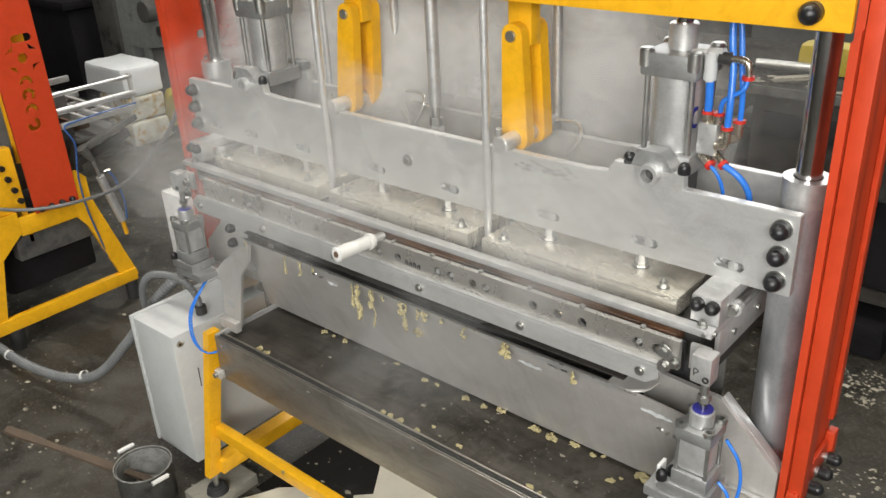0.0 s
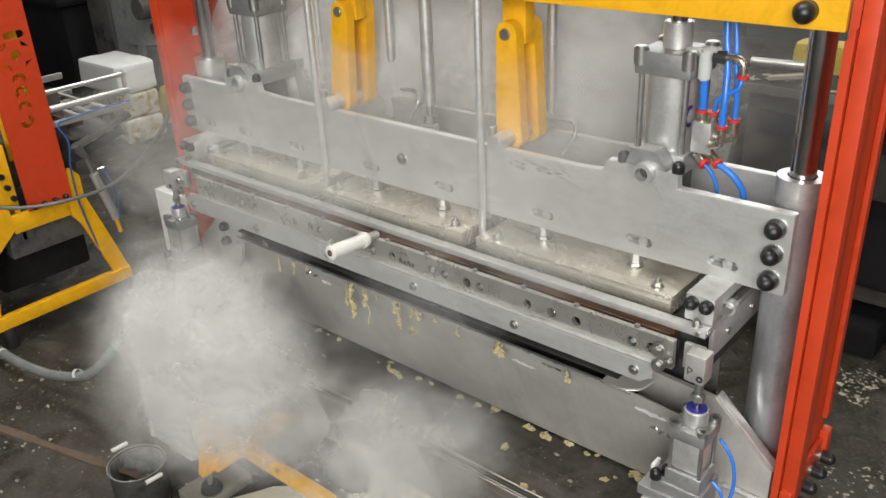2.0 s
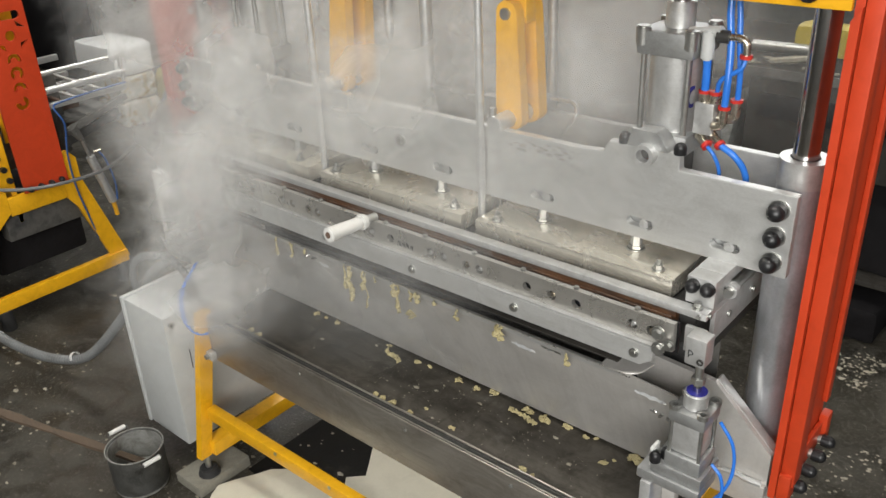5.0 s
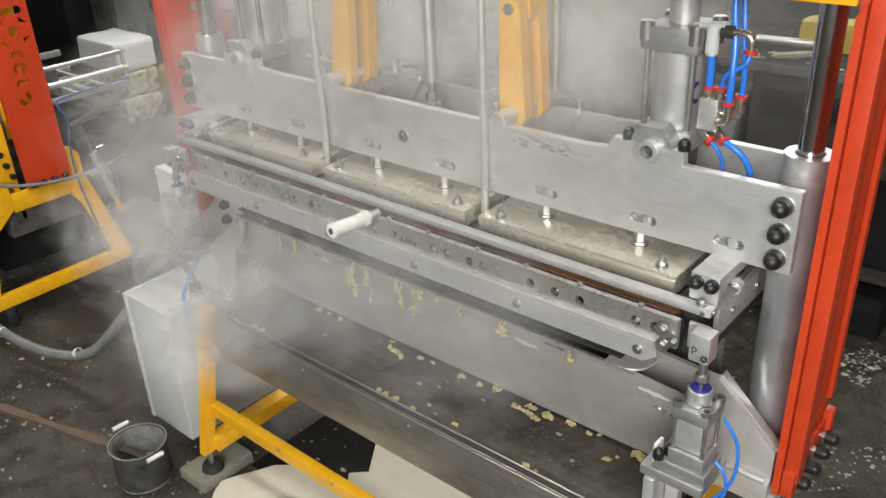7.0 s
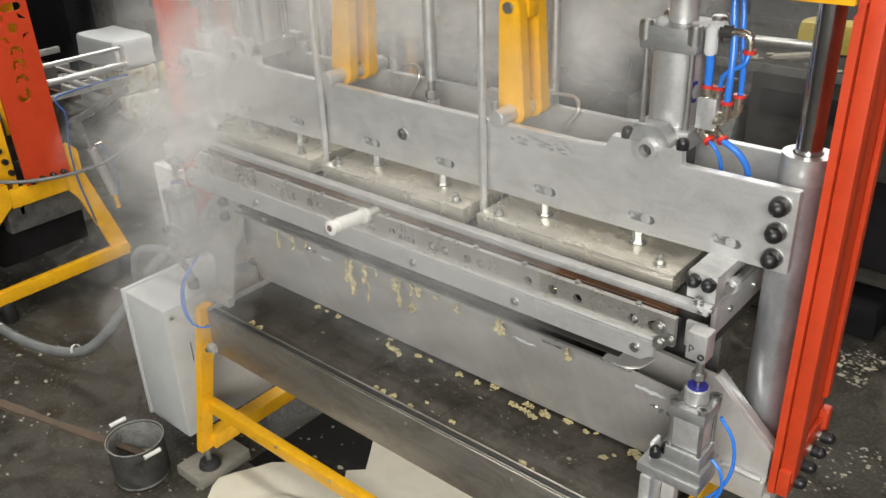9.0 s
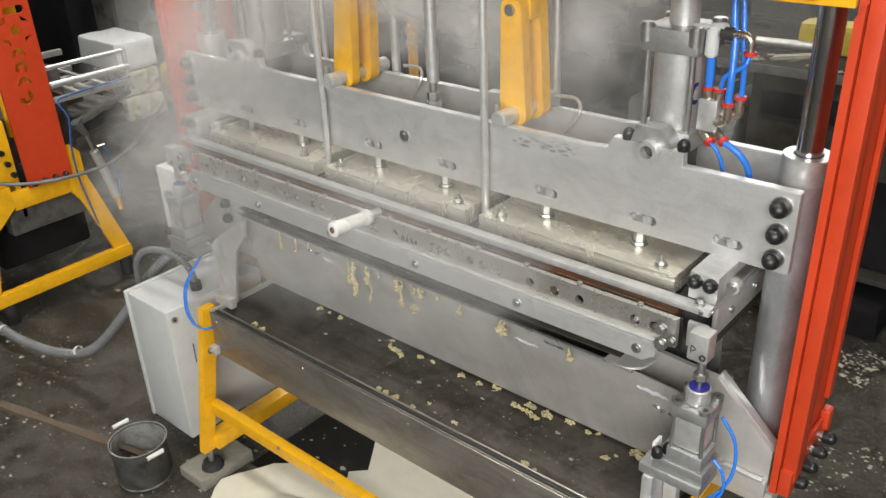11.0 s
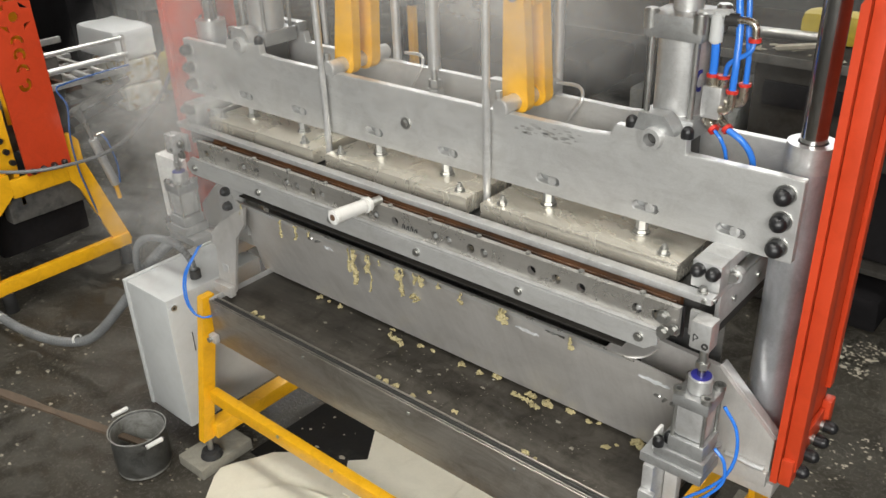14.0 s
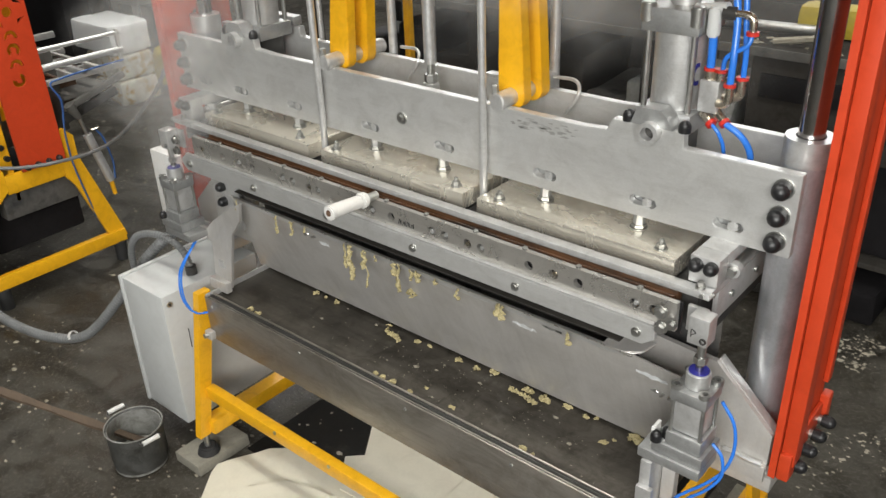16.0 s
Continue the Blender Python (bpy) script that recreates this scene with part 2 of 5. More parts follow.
def steam_material(name, thick, pale=0.60):
    """Thin white vapour: dense in the middle of a sheet, in wisps, and clear at its rim."""
    m = bpy.data.materials.new(name)
    m.use_nodes = True
    n, l = m.node_tree.nodes, m.node_tree.links
    n.remove(n["Principled BSDF"])
    at, info = n.new("ShaderNodeTexCoord"), n.new("ShaderNodeObjectInfo")
    length = n.new("ShaderNodeVectorMath")
    length.operation = "LENGTH"
    l.new(at.outputs["Object"], length.inputs[0])
    fall = n.new("ShaderNodeMapRange")
    fall.interpolation_type = "SMOOTHERSTEP"
    for key, v in (("From Min", 0.02), ("From Max", 0.98), ("To Min", 1.0), ("To Max", 0.0)):
        fall.inputs[key].default_value = v
    tex = n.new("ShaderNodeTexNoise")
    tex.noise_dimensions = "4D"
    tex.inputs["Scale"].default_value, tex.inputs["Detail"].default_value, tex.inputs["Roughness"].default_value = 2.7, 5, 0.53
    tex.inputs["Distortion"].default_value = 0.5
    l.new(at.outputs["Object"], tex.inputs["Vector"])
    seed = n.new("ShaderNodeMath")
    seed.operation, seed.inputs[1].default_value = "MULTIPLY", 40
    l.new(info.outputs["Random"], seed.inputs[0])
    l.new(seed.outputs[0], tex.inputs["W"])
    # the rim is frayed by the same wisps
    frayed = n.new("ShaderNodeMath")
    frayed.operation = "MULTIPLY_ADD"
    l.new(tex.outputs[0], frayed.inputs[0])
    frayed.inputs[1].default_value = -0.9
    l.new(length.outputs["Value"], frayed.inputs[2])
    shifted = n.new("ShaderNodeMath")
    shifted.operation, shifted.inputs[1].default_value = "ADD", 0.45
    l.new(frayed.outputs[0], shifted.inputs[0])
    l.new(shifted.outputs[0], fall.inputs["Value"])
    rim = n.new("ShaderNodeMapRange")
    rim.interpolation_type = "SMOOTHSTEP"
    for key, v in (("From Min", 0.6), ("From Max", 1.0), ("To Min", 1.0), ("To Max", 0.0)):
        rim.inputs[key].default_value = v
    l.new(length.outputs["Value"], rim.inputs["Value"])
    both = n.new("ShaderNodeMath")
    both.operation = "MULTIPLY"
    l.new(fall.outputs[0], both.inputs[0])
    l.new(rim.outputs[0], both.inputs[1])
    alpha = n.new("ShaderNodeMath")
    alpha.operation, alpha.inputs[1].default_value = "MULTIPLY", thick
    l.new(both.outputs[0], alpha.inputs[0])
    clear, white, glow, half, mix = (n.new("ShaderNode" + k) for k in ("BsdfTransparent", "BsdfDiffuse", "BsdfTranslucent", "MixShader", "MixShader"))
    white.inputs[0].default_value = glow.inputs[0].default_value = (pale, pale * 0.992, pale * 0.967, 1)
    half.inputs[0].default_value = 0.4
    l.new(white.outputs[0], half.inputs[1]), l.new(glow.outputs[0], half.inputs[2])
    l.new(alpha.outputs[0], mix.inputs[0]), l.new(clear.outputs[0], mix.inputs[1]), l.new(half.outputs[0], mix.inputs[2])
    l.new(mix.outputs[0], n["Material Output"].inputs[0])
    return m


M["floor"] = floor_material()
M["lamp"] = lamp_material()
M["steam"] = steam_material("steam", 0.48, 0.76)
M["cloud"] = steam_material("thick_steam", 0.95, 0.66)
M["veil"] = steam_material("steam_veil", 0.18)
M["mist"] = steam_material("thin_steam", 0.30)


# ---- mesh helpers ----
def finish(name, bm, mat, smooth=True):
    bmesh.ops.recalc_face_normals(bm, faces=bm.faces)
    me = bpy.data.meshes.new(name)
    bm.to_mesh(me)
    bm.free()
    me.materials.append(M[mat] if isinstance(mat, str) else mat)
    if smooth:
        me.shade_smooth()
        me.set_sharp_from_angle(angle=radians(35))
    return me


def part(name, bm, mat, parent=None, label=""):
    ob = new(name, finish(name, bm, mat))
    if parent:
        ob.parent = parent
    return tagged(ob, label) if label else ob


def thing(name, label, category, group="", at=(0, 0, 0), kind=""):
    ob = new(name)
    ob.empty_display_size = 0.05
    ob.location = at
    return tagged(ob, label, category, group, kind)


def structure(name, bm, mat, label, category="structure"):
    return tagged(part(name, bm, mat), label, category, kind="structure")


def block(x0, x1, y0, y1, z0, z1, bevel=0.002, bm=None):
    bm = bm or bmesh.new()
    r = bmesh.ops.create_cube(bm, size=1)
    for v in r["verts"]:
        v.co = ((x0 + x1) / 2 + v.co.x * (x1 - x0), (y0 + y1) / 2 + v.co.y * (y1 - y0), (z0 + z1) / 2 + v.co.z * (z1 - z0))
    if bevel:
        es = list({e for v in r["verts"] for e in v.link_edges})
        bmesh.ops.bevel(bm, geom=es, offset=bevel, segments=2, affect="EDGES", profile=0.6)
    return bm


def rod(a, b, r, segs=20, r2=None, bm=None, bevel=0.0):
    """A bar from a to b, of radius r (r2 at b)."""
    bm = bm or bmesh.new()
    a, b = Vector(a), Vector(b)
    d = b - a
    m = Matrix.Translation((a + b) / 2) @ d.to_track_quat("Z", "Y").to_matrix().to_4x4()
    got = bmesh.ops.create_cone(bm, cap_ends=True, segments=segs, radius1=r, radius2=r if r2 is None else r2, depth=d.length, matrix=m)
    if bevel:
        es = [e for e in {e for v in got["verts"] for e in v.link_edges} if any(len(f.verts) > 4 for f in e.link_faces)]
        bmesh.ops.bevel(bm, geom=es, offset=bevel, segments=2, affect="EDGES")
    return bm


def ring(a, b, r, inner, segs=24, bm=None):
    """A pipe from a to b with a bore."""
    bm = bm or bmesh.new()
    a, b = Vector(a), Vector(b)
    m = (b - a).to_track_quat("Z", "Y").to_matrix()
    loops = []
    for at, rad in ((a, r), (b, r), (b, inner), (a, inner)):
        loops.append([bm.verts.new(at + m @ Vector((rad * math.cos(k * math.tau / segs), rad * math.sin(k * math.tau / segs), 0))) for k in range(segs)])
    for i in range(4):
        p, q = loops[i], loops[(i + 1) % 4]
        for k in range(segs):
            bm.faces.new((p[k], p[(k + 1) % segs], q[(k + 1) % segs], q[k]))
    return bm


def tube(points, r, segs=10, steps=8, ribs=0.0, pitch=0.01, bm=None):
    """A hose through points; ribs: depth of its corrugation."""
    bm = bm or bmesh.new()
    pts = [Vector(p) for p in points]
    pts = [pts[0] * 2 - pts[1]] + pts + [pts[-1] * 2 - pts[-2]]
    line = []
    for i in range(1, len(pts) - 2):
        p0, p1, p2, p3 = pts[i - 1:i + 3]
        k = steps if not ribs else max(4, int((p2 - p1).length / pitch * 2))
        for j in range(k):
            t = j / k
            line.append(0.5 * (2 * p1 + (p2 - p0) * t + (2 * p0 - 5 * p1 + 4 * p2 - p3) * t * t + (3 * p1 - p0 - 3 * p2 + p3) * t ** 3))
    line.append(pts[-2])
    loops, up = [], Vector((0.13, 0.31, 0.94))
    for i, p in enumerate(line):
        d = (line[min(i + 1, len(line) - 1)] - line[max(i - 1, 0)]).normalized()
        s = d.cross(up).normalized()
        up = s.cross(d)
        rad = r - (ribs if i % 2 else 0)
        loops.append([bm.verts.new(p + (s * math.cos(k * math.tau / segs) + up * math.sin(k * math.tau / segs)) * rad) for k in range(segs)])
    for a, b in zip(loops, loops[1:]):
        for k in range(segs):
            bm.faces.new((a[k], a[(k + 1) % segs], b[(k + 1) % segs], b[k]))
    bm.faces.new(loops[0])
    bm.faces.new(loops[-1])
    return bm


def prism(outline, holes, axis, a, b, bm=None, bevel=0.0):
    """A flat plate: outline and holes as 2D points across the axis, from a to b along it."""
    bm = bm or bmesh.new()
    put = {"x": lambda u, v, w: (w, u, v), "y": lambda u, v, w: (u, w, v), "z": lambda u, v, w: (u, v, w)}[axis]
    flat = bmesh.new()
    edges = []
    for loop in [outline] + holes:
        vs = [flat.verts.new((u, v, 0)) for u, v in loop]
        edges += [flat.edges.new((vs[i], vs[(i + 1) % len(vs)])) for i in range(len(vs))]
    bmesh.ops.triangle_fill(flat, use_beauty=True, edges=edges, normal=(0, 0, 1))
    flat.verts.index_update()
    tris = [[v.index for v in f.verts] for f in flat.faces]
    co = [(v.co.x, v.co.y) for v in flat.verts]
    flat.free()
    sides = []
    for w in (a, b):
        vs = [bm.verts.new(put(u, v, w)) for u, v in co]
        for t in tris:
            bm.faces.new([vs[i] for i in t])
        sides.append(vs)
    k = 0
    for loop in [outline] + holes:
        n = len(loop)
        for i in range(n):
            p, q = k + i, k + (i + 1) % n
            bm.faces.new((sides[0][p], sides[0][q], sides[1][q], sides[1][p]))
        k += n
    if bevel:
        bm.normal_update()
        es = [e for e in bm.edges if len(e.link_faces) == 2 and e.calc_face_angle(0) > 1.2]
        bmesh.ops.recalc_face_normals(bm, faces=bm.faces)
        bmesh.ops.bevel(bm, geom=es, offset=bevel, segments=2, affect="EDGES", clamp_overlap=True)
    return bm


def disc(u, v, r, n=20):
    return [(u + r * math.cos(i * math.tau / n), v + r * math.sin(i * math.tau / n)) for i in range(n)]


def slot(u, v, w, h, n=8, tilt=0.0):
    """A long hole with round ends, w long and h high."""
    r, out = h / 2, []
    for i in range(n + 1):
        a = -math.pi / 2 + math.pi * i / n
        out.append((w / 2 - r + r * math.cos(a), r * math.sin(a)))
    for i in range(n + 1):
        a = math.pi / 2 + math.pi * i / n
        out.append((-w / 2 + r + r * math.cos(a), r * math.sin(a)))
    c, s = math.cos(tilt), math.sin(tilt)
    return [(u + x * c - y * s, v + x * s + y * c) for x, y in out]


def hexnut(a, b, r, bm=None):
    return rod(a, b, r, 6, bm=bm, bevel=r * 0.08)


def capped(x, y, z, way, r=0.0135, length=0.022, bm=None):
    """A black rounded plastic cap over a screw head; way: unit vector out of the plate."""
    bm = bm or bmesh.new()
    p, d = Vector((x, y, z)), Vector(way)
    rod(p, p + d * length * 0.55, r, 18, bm=bm)
    m = Matrix.Translation(p + d * length * 0.5) @ d.to_track_quat("Z", "Y").to_matrix().to_4x4()
    bmesh.ops.create_uvsphere(bm, u_segments=18, v_segments=10, radius=r * 0.97, matrix=m)
    return bm


def clump(center, size, seed, n=5, bm=None, flat=0.6):
    """A ragged lump of crumbled wax or foam, in one piece."""
    bm = bm or bmesh.new()
    rnd = random.Random(seed)
    got = bmesh.ops.create_icosphere(bm, subdivisions=3 if n > 3 else 2, radius=size)
    turn = rnd.uniform(0, 6.28)
    for v in got["verts"]:
        d = v.co / size
        k = 0.75 + 0.75 * noise.noise(d * 1.7 + Vector((seed, 0, seed * 3.1))) + 0.22 * noise.noise(d * 4.5 + Vector((0, seed, 7)))
        p = Vector((d.x * 1.35, d.y * 0.8, max(d.z, -0.25) * flat)) * k * size
        v.co = Vector((p.x * math.cos(turn) - p.y * math.sin(turn), p.x * math.sin(turn) + p.y * math.cos(turn), p.z)) + Vector(center)
    return bm


# ---- the hall ----
def hall():
    g = GROUND
    bm = bmesh.new()
    bmesh.ops.create_grid(bm, x_segments=1, y_segments=1, size=1)
    for v in bm.verts:
        v.co = (-3 + v.co.x * 60, 3 + v.co.y * 60, g)
    structure("ground", bm, "floor", "dark worn concrete shop floor with pale chips", "floor")
    structure("wall_north", prism([(-11, g), (5, g), (5, 4.6), (-11, 4.6)], [[(-8.4, 2.8), (-0.4, 2.8), (-0.4, 4.3), (-8.4, 4.3)]], "y", 6.6, 6.8), "wall", "dark grimy shop wall with a band of high windows", "wall")
    structure("wall_west", block(-11.2, -11, -2.6, 6.8, g, 4.6, 0), "wall", "dark grimy shop wall", "wall")
    structure("wall_east", block(5, 5.2, -2.6, 6.8, g, 4.6, 0), "wall", "dark grimy shop wall", "wall")
    structure("wall_south", prism([(-11.2, g), (5.2, g), (5.2, 4.6), (-11.2, 4.6)], [[(-1.3, 1.3), (4.0, 1.3), (4.0, 3.9), (-1.3, 3.9)]], "y", -2.8, -2.6), "wall", "shop wall with a tall window", "wall")
    structure("ceiling", block(-11.2, 5.2, -2.8, 6.8, 4.6, 4.7, 0), "roof", "grey roof panels", "ceiling")
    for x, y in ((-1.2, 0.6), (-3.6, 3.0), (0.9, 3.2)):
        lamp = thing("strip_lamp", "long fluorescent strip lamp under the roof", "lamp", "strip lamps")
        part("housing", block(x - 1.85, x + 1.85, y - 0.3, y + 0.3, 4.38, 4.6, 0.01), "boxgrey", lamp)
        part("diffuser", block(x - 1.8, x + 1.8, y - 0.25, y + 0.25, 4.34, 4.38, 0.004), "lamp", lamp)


# ---- the press ----
PY0, PY1 = 1.205, 1.223       # front plate
BY0, BY1 = 1.345, 1.363       # rear plate
LEFT, RIGHT = -1.915, -0.346
SLOTS = (-0.447, -0.598, -0.797, -1.037, -1.243, -1.486, -1.681, -1.825)


def beam_outline():
    t, r = 1.236, 1.262
    return [(LEFT, 1.095), (RIGHT, 1.098), (RIGHT, t), (-0.535, t), (-0.537, r), (-0.664, r - 0.001), (-0.675, t + 0.004), (-0.72, t),
            (-1.545, t), (mirror(-0.664), t + 0.003), (mirror(-0.660), r), (mirror(-0.537), r), (mirror(-0.535), t), (LEFT, t)]


def pressing_beam():
    beam = thing("pressing_beam", "long grey milled steel double plate beam with slots", "press beam")
    holes = [slot(x, 1.126, 0.050, 0.017, tilt=-0.04) for x in SLOTS]
    part("front_plate", prism(beam_outline(), holes, "y", PY0, PY1, bevel=0.0012), "plate", beam)
    part("rear_plate", prism(beam_outline(), [], "y", BY0, BY1, bevel=0.0012), "plate", beam)
    for x in (LEFT + 0.02, -1.60, -0.80, RIGHT - 0.07):
        part("spacer", rod((x, PY1, 1.15), (x, BY0, 1.15), 0.012), "zinc", beam)
    for x in SLOTS:
        part("slot_bolt", rod((x + 0.006, PY0 + 0.003, 1.124), (x + 0.006, PY1 - 0.002, 1.124), 0.0045, 10, bm=hexnut((x + 0.006, PY0 + 0.004, 1.124), (x + 0.006, PY1 - 0.001, 1.124), 0.0098)), "alu", beam)
        part("slot_block", block(x - 0.030, x + 0.030, PY1 + 0.0005, PY1 + 0.010, 1.112, 1.140, 0.002), "cast", beam)
    for x in (-0.370, LEFT + 0.024):
        for z in (1.210, 1.166, 1.122):
            bolt = part("end_bolt", ring((x, PY0, z), (x, PY0 - 0.003, z), 0.0165, 0.008), "zinc", beam)
            part("cap", capped(x, PY0 - 0.002, z, (0, -1, 0), 0.0142, 0.025), "black", bolt, "round black plastic cap")
    # middle screw of the front plate
    b = rod((-1.146, PY0, 1.165), (-1.146, PY0 - 0.004, 1.165), 0.0125, 20)
    hexnut((-1.146, PY0 - 0.003, 1.165), (-1.146, PY0 - 0.010, 1.165), 0.008, bm=b)
    part("middle_screw", b, "zinc", beam)
    for x in (-1.235, -0.835):
        part("wire_hook", tube([(x, BY0 - 0.02, 1.20), (x + 0.03, BY0 - 0.02, 1.245), (x + 0.01, BY0 + 0.0, 1.262), (x - 0.045, BY0 + 0.01, 1.258)], 0.0035, 8), "alu", beam)
    rnd = random.Random(12)
    for k in range(34):
        gx, gz, gs = rnd.uniform(-0.87, -0.73), rnd.uniform(1.205, 1.228), rnd.uniform(0.002, 0.006)
        o = [(gx + gs * rnd.uniform(0.8, 3.2) * math.cos(a * 0.9), gz + gs * rnd.uniform(0.2, 0.6) * math.sin(a * 0.9)) for a in range(7)]
        part("grease_smear", prism(o, [], "y", PY0 - 0.0003, PY0 - 0.0001), "smear", beam)
    for x in (-0.645, -0.90, -1.02, -1.40):
        part("stop_lug", block(x - 0.018, x + 0.018, BY0 - 0.002, BY1 + 0.002, 1.236, 1.243, 0.001), "alu", beam)
    return beam


def trunnion(x):
    """The bearing of a lift cylinder on the beam."""
    t = thing("trunnion_bearing", "grey cast bearing block with a bored pin on the beam", "bearing", "trunnion bearings")
    o = [(x - 0.037, 1.2625), (x + 0.037, 1.2625), (x + 0.026, 1.282), (x + 0.014, 1.292), (x - 0.018, 1.292), (x - 0.030, 1.283)]
    part("bearing_block", prism(o, [], "y", PY0 - 0.004, PY1 + 0.012), "cast", t)
    part("pin", ring((x, PY0 + 0.01, 1.254), (x, PY0 - 0.018, 1.254), 0.0185, 0.0115), "alu", t)
    # dark plug standing in for the shade inside the bore
    part("pin_bore_shade", rod((x, PY0 + 0.012, 1.254), (x, PY0 - 0.001, 1.254), 0.0115), "dark", t)
    for dx in (-0.047, 0.052):
        part("bearing_cap", capped(x + dx, PY0 + 0.009, 1.2605, (0, 0, 1), 0.0105, 0.019), "black", t, "black plastic screw cap")
    part("rear_bearing", block(x - 0.05, x + 0.05, BY0 - 0.004, BY1 + 0.004, 1.2625, 1.285, 0.004), "cast", t)
    return t


def lift_cylinder(x, lean, hoses):
    """A large air cylinder that hangs between the plates of the beam."""
    cyl = thing("lift_cylinder", "large grey pneumatic cylinder with tie rods", "cylinder", "lift cylinders", at=(x, 1.285, 1.254))
    h = 0.050
    part("lower_cap", block(-h, h, -h, h, -0.008, 0.026, 0.006), "cast", cyl)
    part("barrel", rod((0, 0, 0.026), (0, 0, 0.150), 0.0425, 36), "alu", cyl)
    part("upper_cap", block(-h, h, -h, h, 0.150, 0.190, 0.007), "cast", cyl)
    for sx in (-1, 1):
        for sy in (-1, 1):
            part("tie_rod", rod((sx * 0.039, sy * 0.039, 0.02), (sx * 0.039, sy * 0.039, 0.155), 0.005, 10), "zinc", cyl)
            part("tie_nut", rod((sx * 0.0415, sy * 0.0415, 0.165), (sx * 0.0415, sy * 0.0415, 0.196), 0.0120, 16, bevel=0.002), "zinc", cyl)
    part("collar", rod((0, 0, 0.19), (0, 0, 0.232), 0.0235, 28, bevel=0.002), "alu", cyl)
    part("piston_rod", rod((0, 0, 0.232), (0, 0, 0.38), 0.014, 20), "chrome", cyl)
    part("lower_column", block(-0.03, 0.03, -0.035, 0.035, -0.10, -0.008, 0.004), "dark", cyl)
    cyl.rotation_euler = (0, radians(lean), 0)
    if hoses:
        part("blue_mark", ring((0.0405, -0.018, 0.085), (0.0385, -0.018, 0.085), 0.018, 0.012, 18), "bluemark", cyl)
    return cyl


def valve_and_hoses(x):
    """The air block beside a cylinder, with its fittings and hoses."""
    y = 1.255
    v = thing("air_valve", "small grey air valve block with brass elbows", "valve")
    part("valve_body", block(x + 0.062, x + 0.094, y - 0.012, y + 0.025, 1.288, 1.340, 0.003), "alu", v)
    part("muffler", rod((x + 0.070, y, 1.405), (x + 0.070, y, 1.452), 0.0105, 16, bevel=0.003), "boxgrey", v)
    part("muffler_arm", rod((x + 0.035, y + 0.01, 1.443), (x + 0.09, y + 0.0, 1.452), 0.0075, 14), "boxgrey", v)
    for px, pz in ((0.072, 1.340), (0.090, 1.340)):
        f = part("push_fitting", rod((x + px, y, pz), (x + px, y, pz + 0.013), 0.009, 14), "brass", v)
        part("collet", rod((x + px, y, pz + 0.013), (x + px, y, pz + 0.018), 0.0098, 14), "redring", f)
    for px, py, z0 in ((0.111, -0.012, 1.325), (0.121, 0.010, 1.332)):
        e = part("elbow", tube([(x + 0.094, y + py, z0 - 0.018), (x + px - 0.008, y + py, z0 - 0.018), (x + px, y + py, z0 - 0.010), (x + px, y + py, z0 + 0.012)], 0.0070, 12), "brass", v)
        part("collet", rod((x + px, y + py, z0 + 0.011), (x + px, y + py, z0 + 0.016), 0.0098, 14), "redring", e)
    e = part("elbow", tube([(x + 0.100, y, 1.444), (x + 0.118, y, 1.444), (x + 0.129, y, 1.438), (x + 0.131, y, 1.420)], 0.0062, 12), "brass", v)
    part("collet", rod((x + 0.131, y, 1.421), (x + 0.131, y, 1.415), 0.0095, 14), "redring", e)
    part("port", rod((x + 0.084, y, 1.444), (x + 0.104, y, 1.444), 0.010, 14), "dark", v)
    for px, z in ((0.068, 1.276), (0.090, 1.281)):
        e = part("lower_fitting", rod((x + px, y, z + 0.008), (x + px + 0.018, y - 0.008, z - 0.004), 0.0075, 12), "brass", v)
        part("collet", rod((x + px + 0.017, y - 0.008, z - 0.003), (x + px + 0.022, y - 0.010, z - 0.006), 0.009, 14), "redring", e)
    for pts, r in (
        ([(x + 0.072, y, 1.356), (x + 0.072, y, 1.380), (x + 0.071, y, 1.406)], 0.0066),
        ([(x + 0.111, y - 0.012, 1.340), (x + 0.111, y - 0.010, 1.380), (x + 0.106, y, 1.43), (x + 0.096, y + 0.01, 1.475), (x + 0.09, y + 0.02, 1.53)], 0.0056),
        ([(x + 0.122, y + 0.010, 1.347), (x + 0.121, y + 0.010, 1.39), (x + 0.114, y + 0.014, 1.43), (x + 0.106, y + 0.02, 1.48), (x + 0.092, y + 0.03, 1.54)], 0.0045),
        ([(x + 0.131, y, 1.416), (x + 0.127, y - 0.006, 1.400), (x + 0.100, y - 0.008, 1.380), (x + 0.092, y, 1.357)], 0.0038),
        ([(x + 0.088, y - 0.009, 1.271), (x + 0.103, y - 0.010, 1.256), (x + 0.110, y, 1.225), (x + 0.110, y + 0.02, 1.15)], 0.0032),
        ([(x + 0.110, y - 0.009, 1.276), (x + 0.135, y - 0.008, 1.262), (x + 0.150, y, 1.238), (x + 0.152, y + 0.01, 1.205), (x + 0.145, y + 0.02, 1.14)], 0.0052),
    ):
        hose = tagged(part("air_hose", tube(pts, r, 12), "blue"), "bright blue plastic air hose on the valve", "hose", "blue air hoses")
    return v


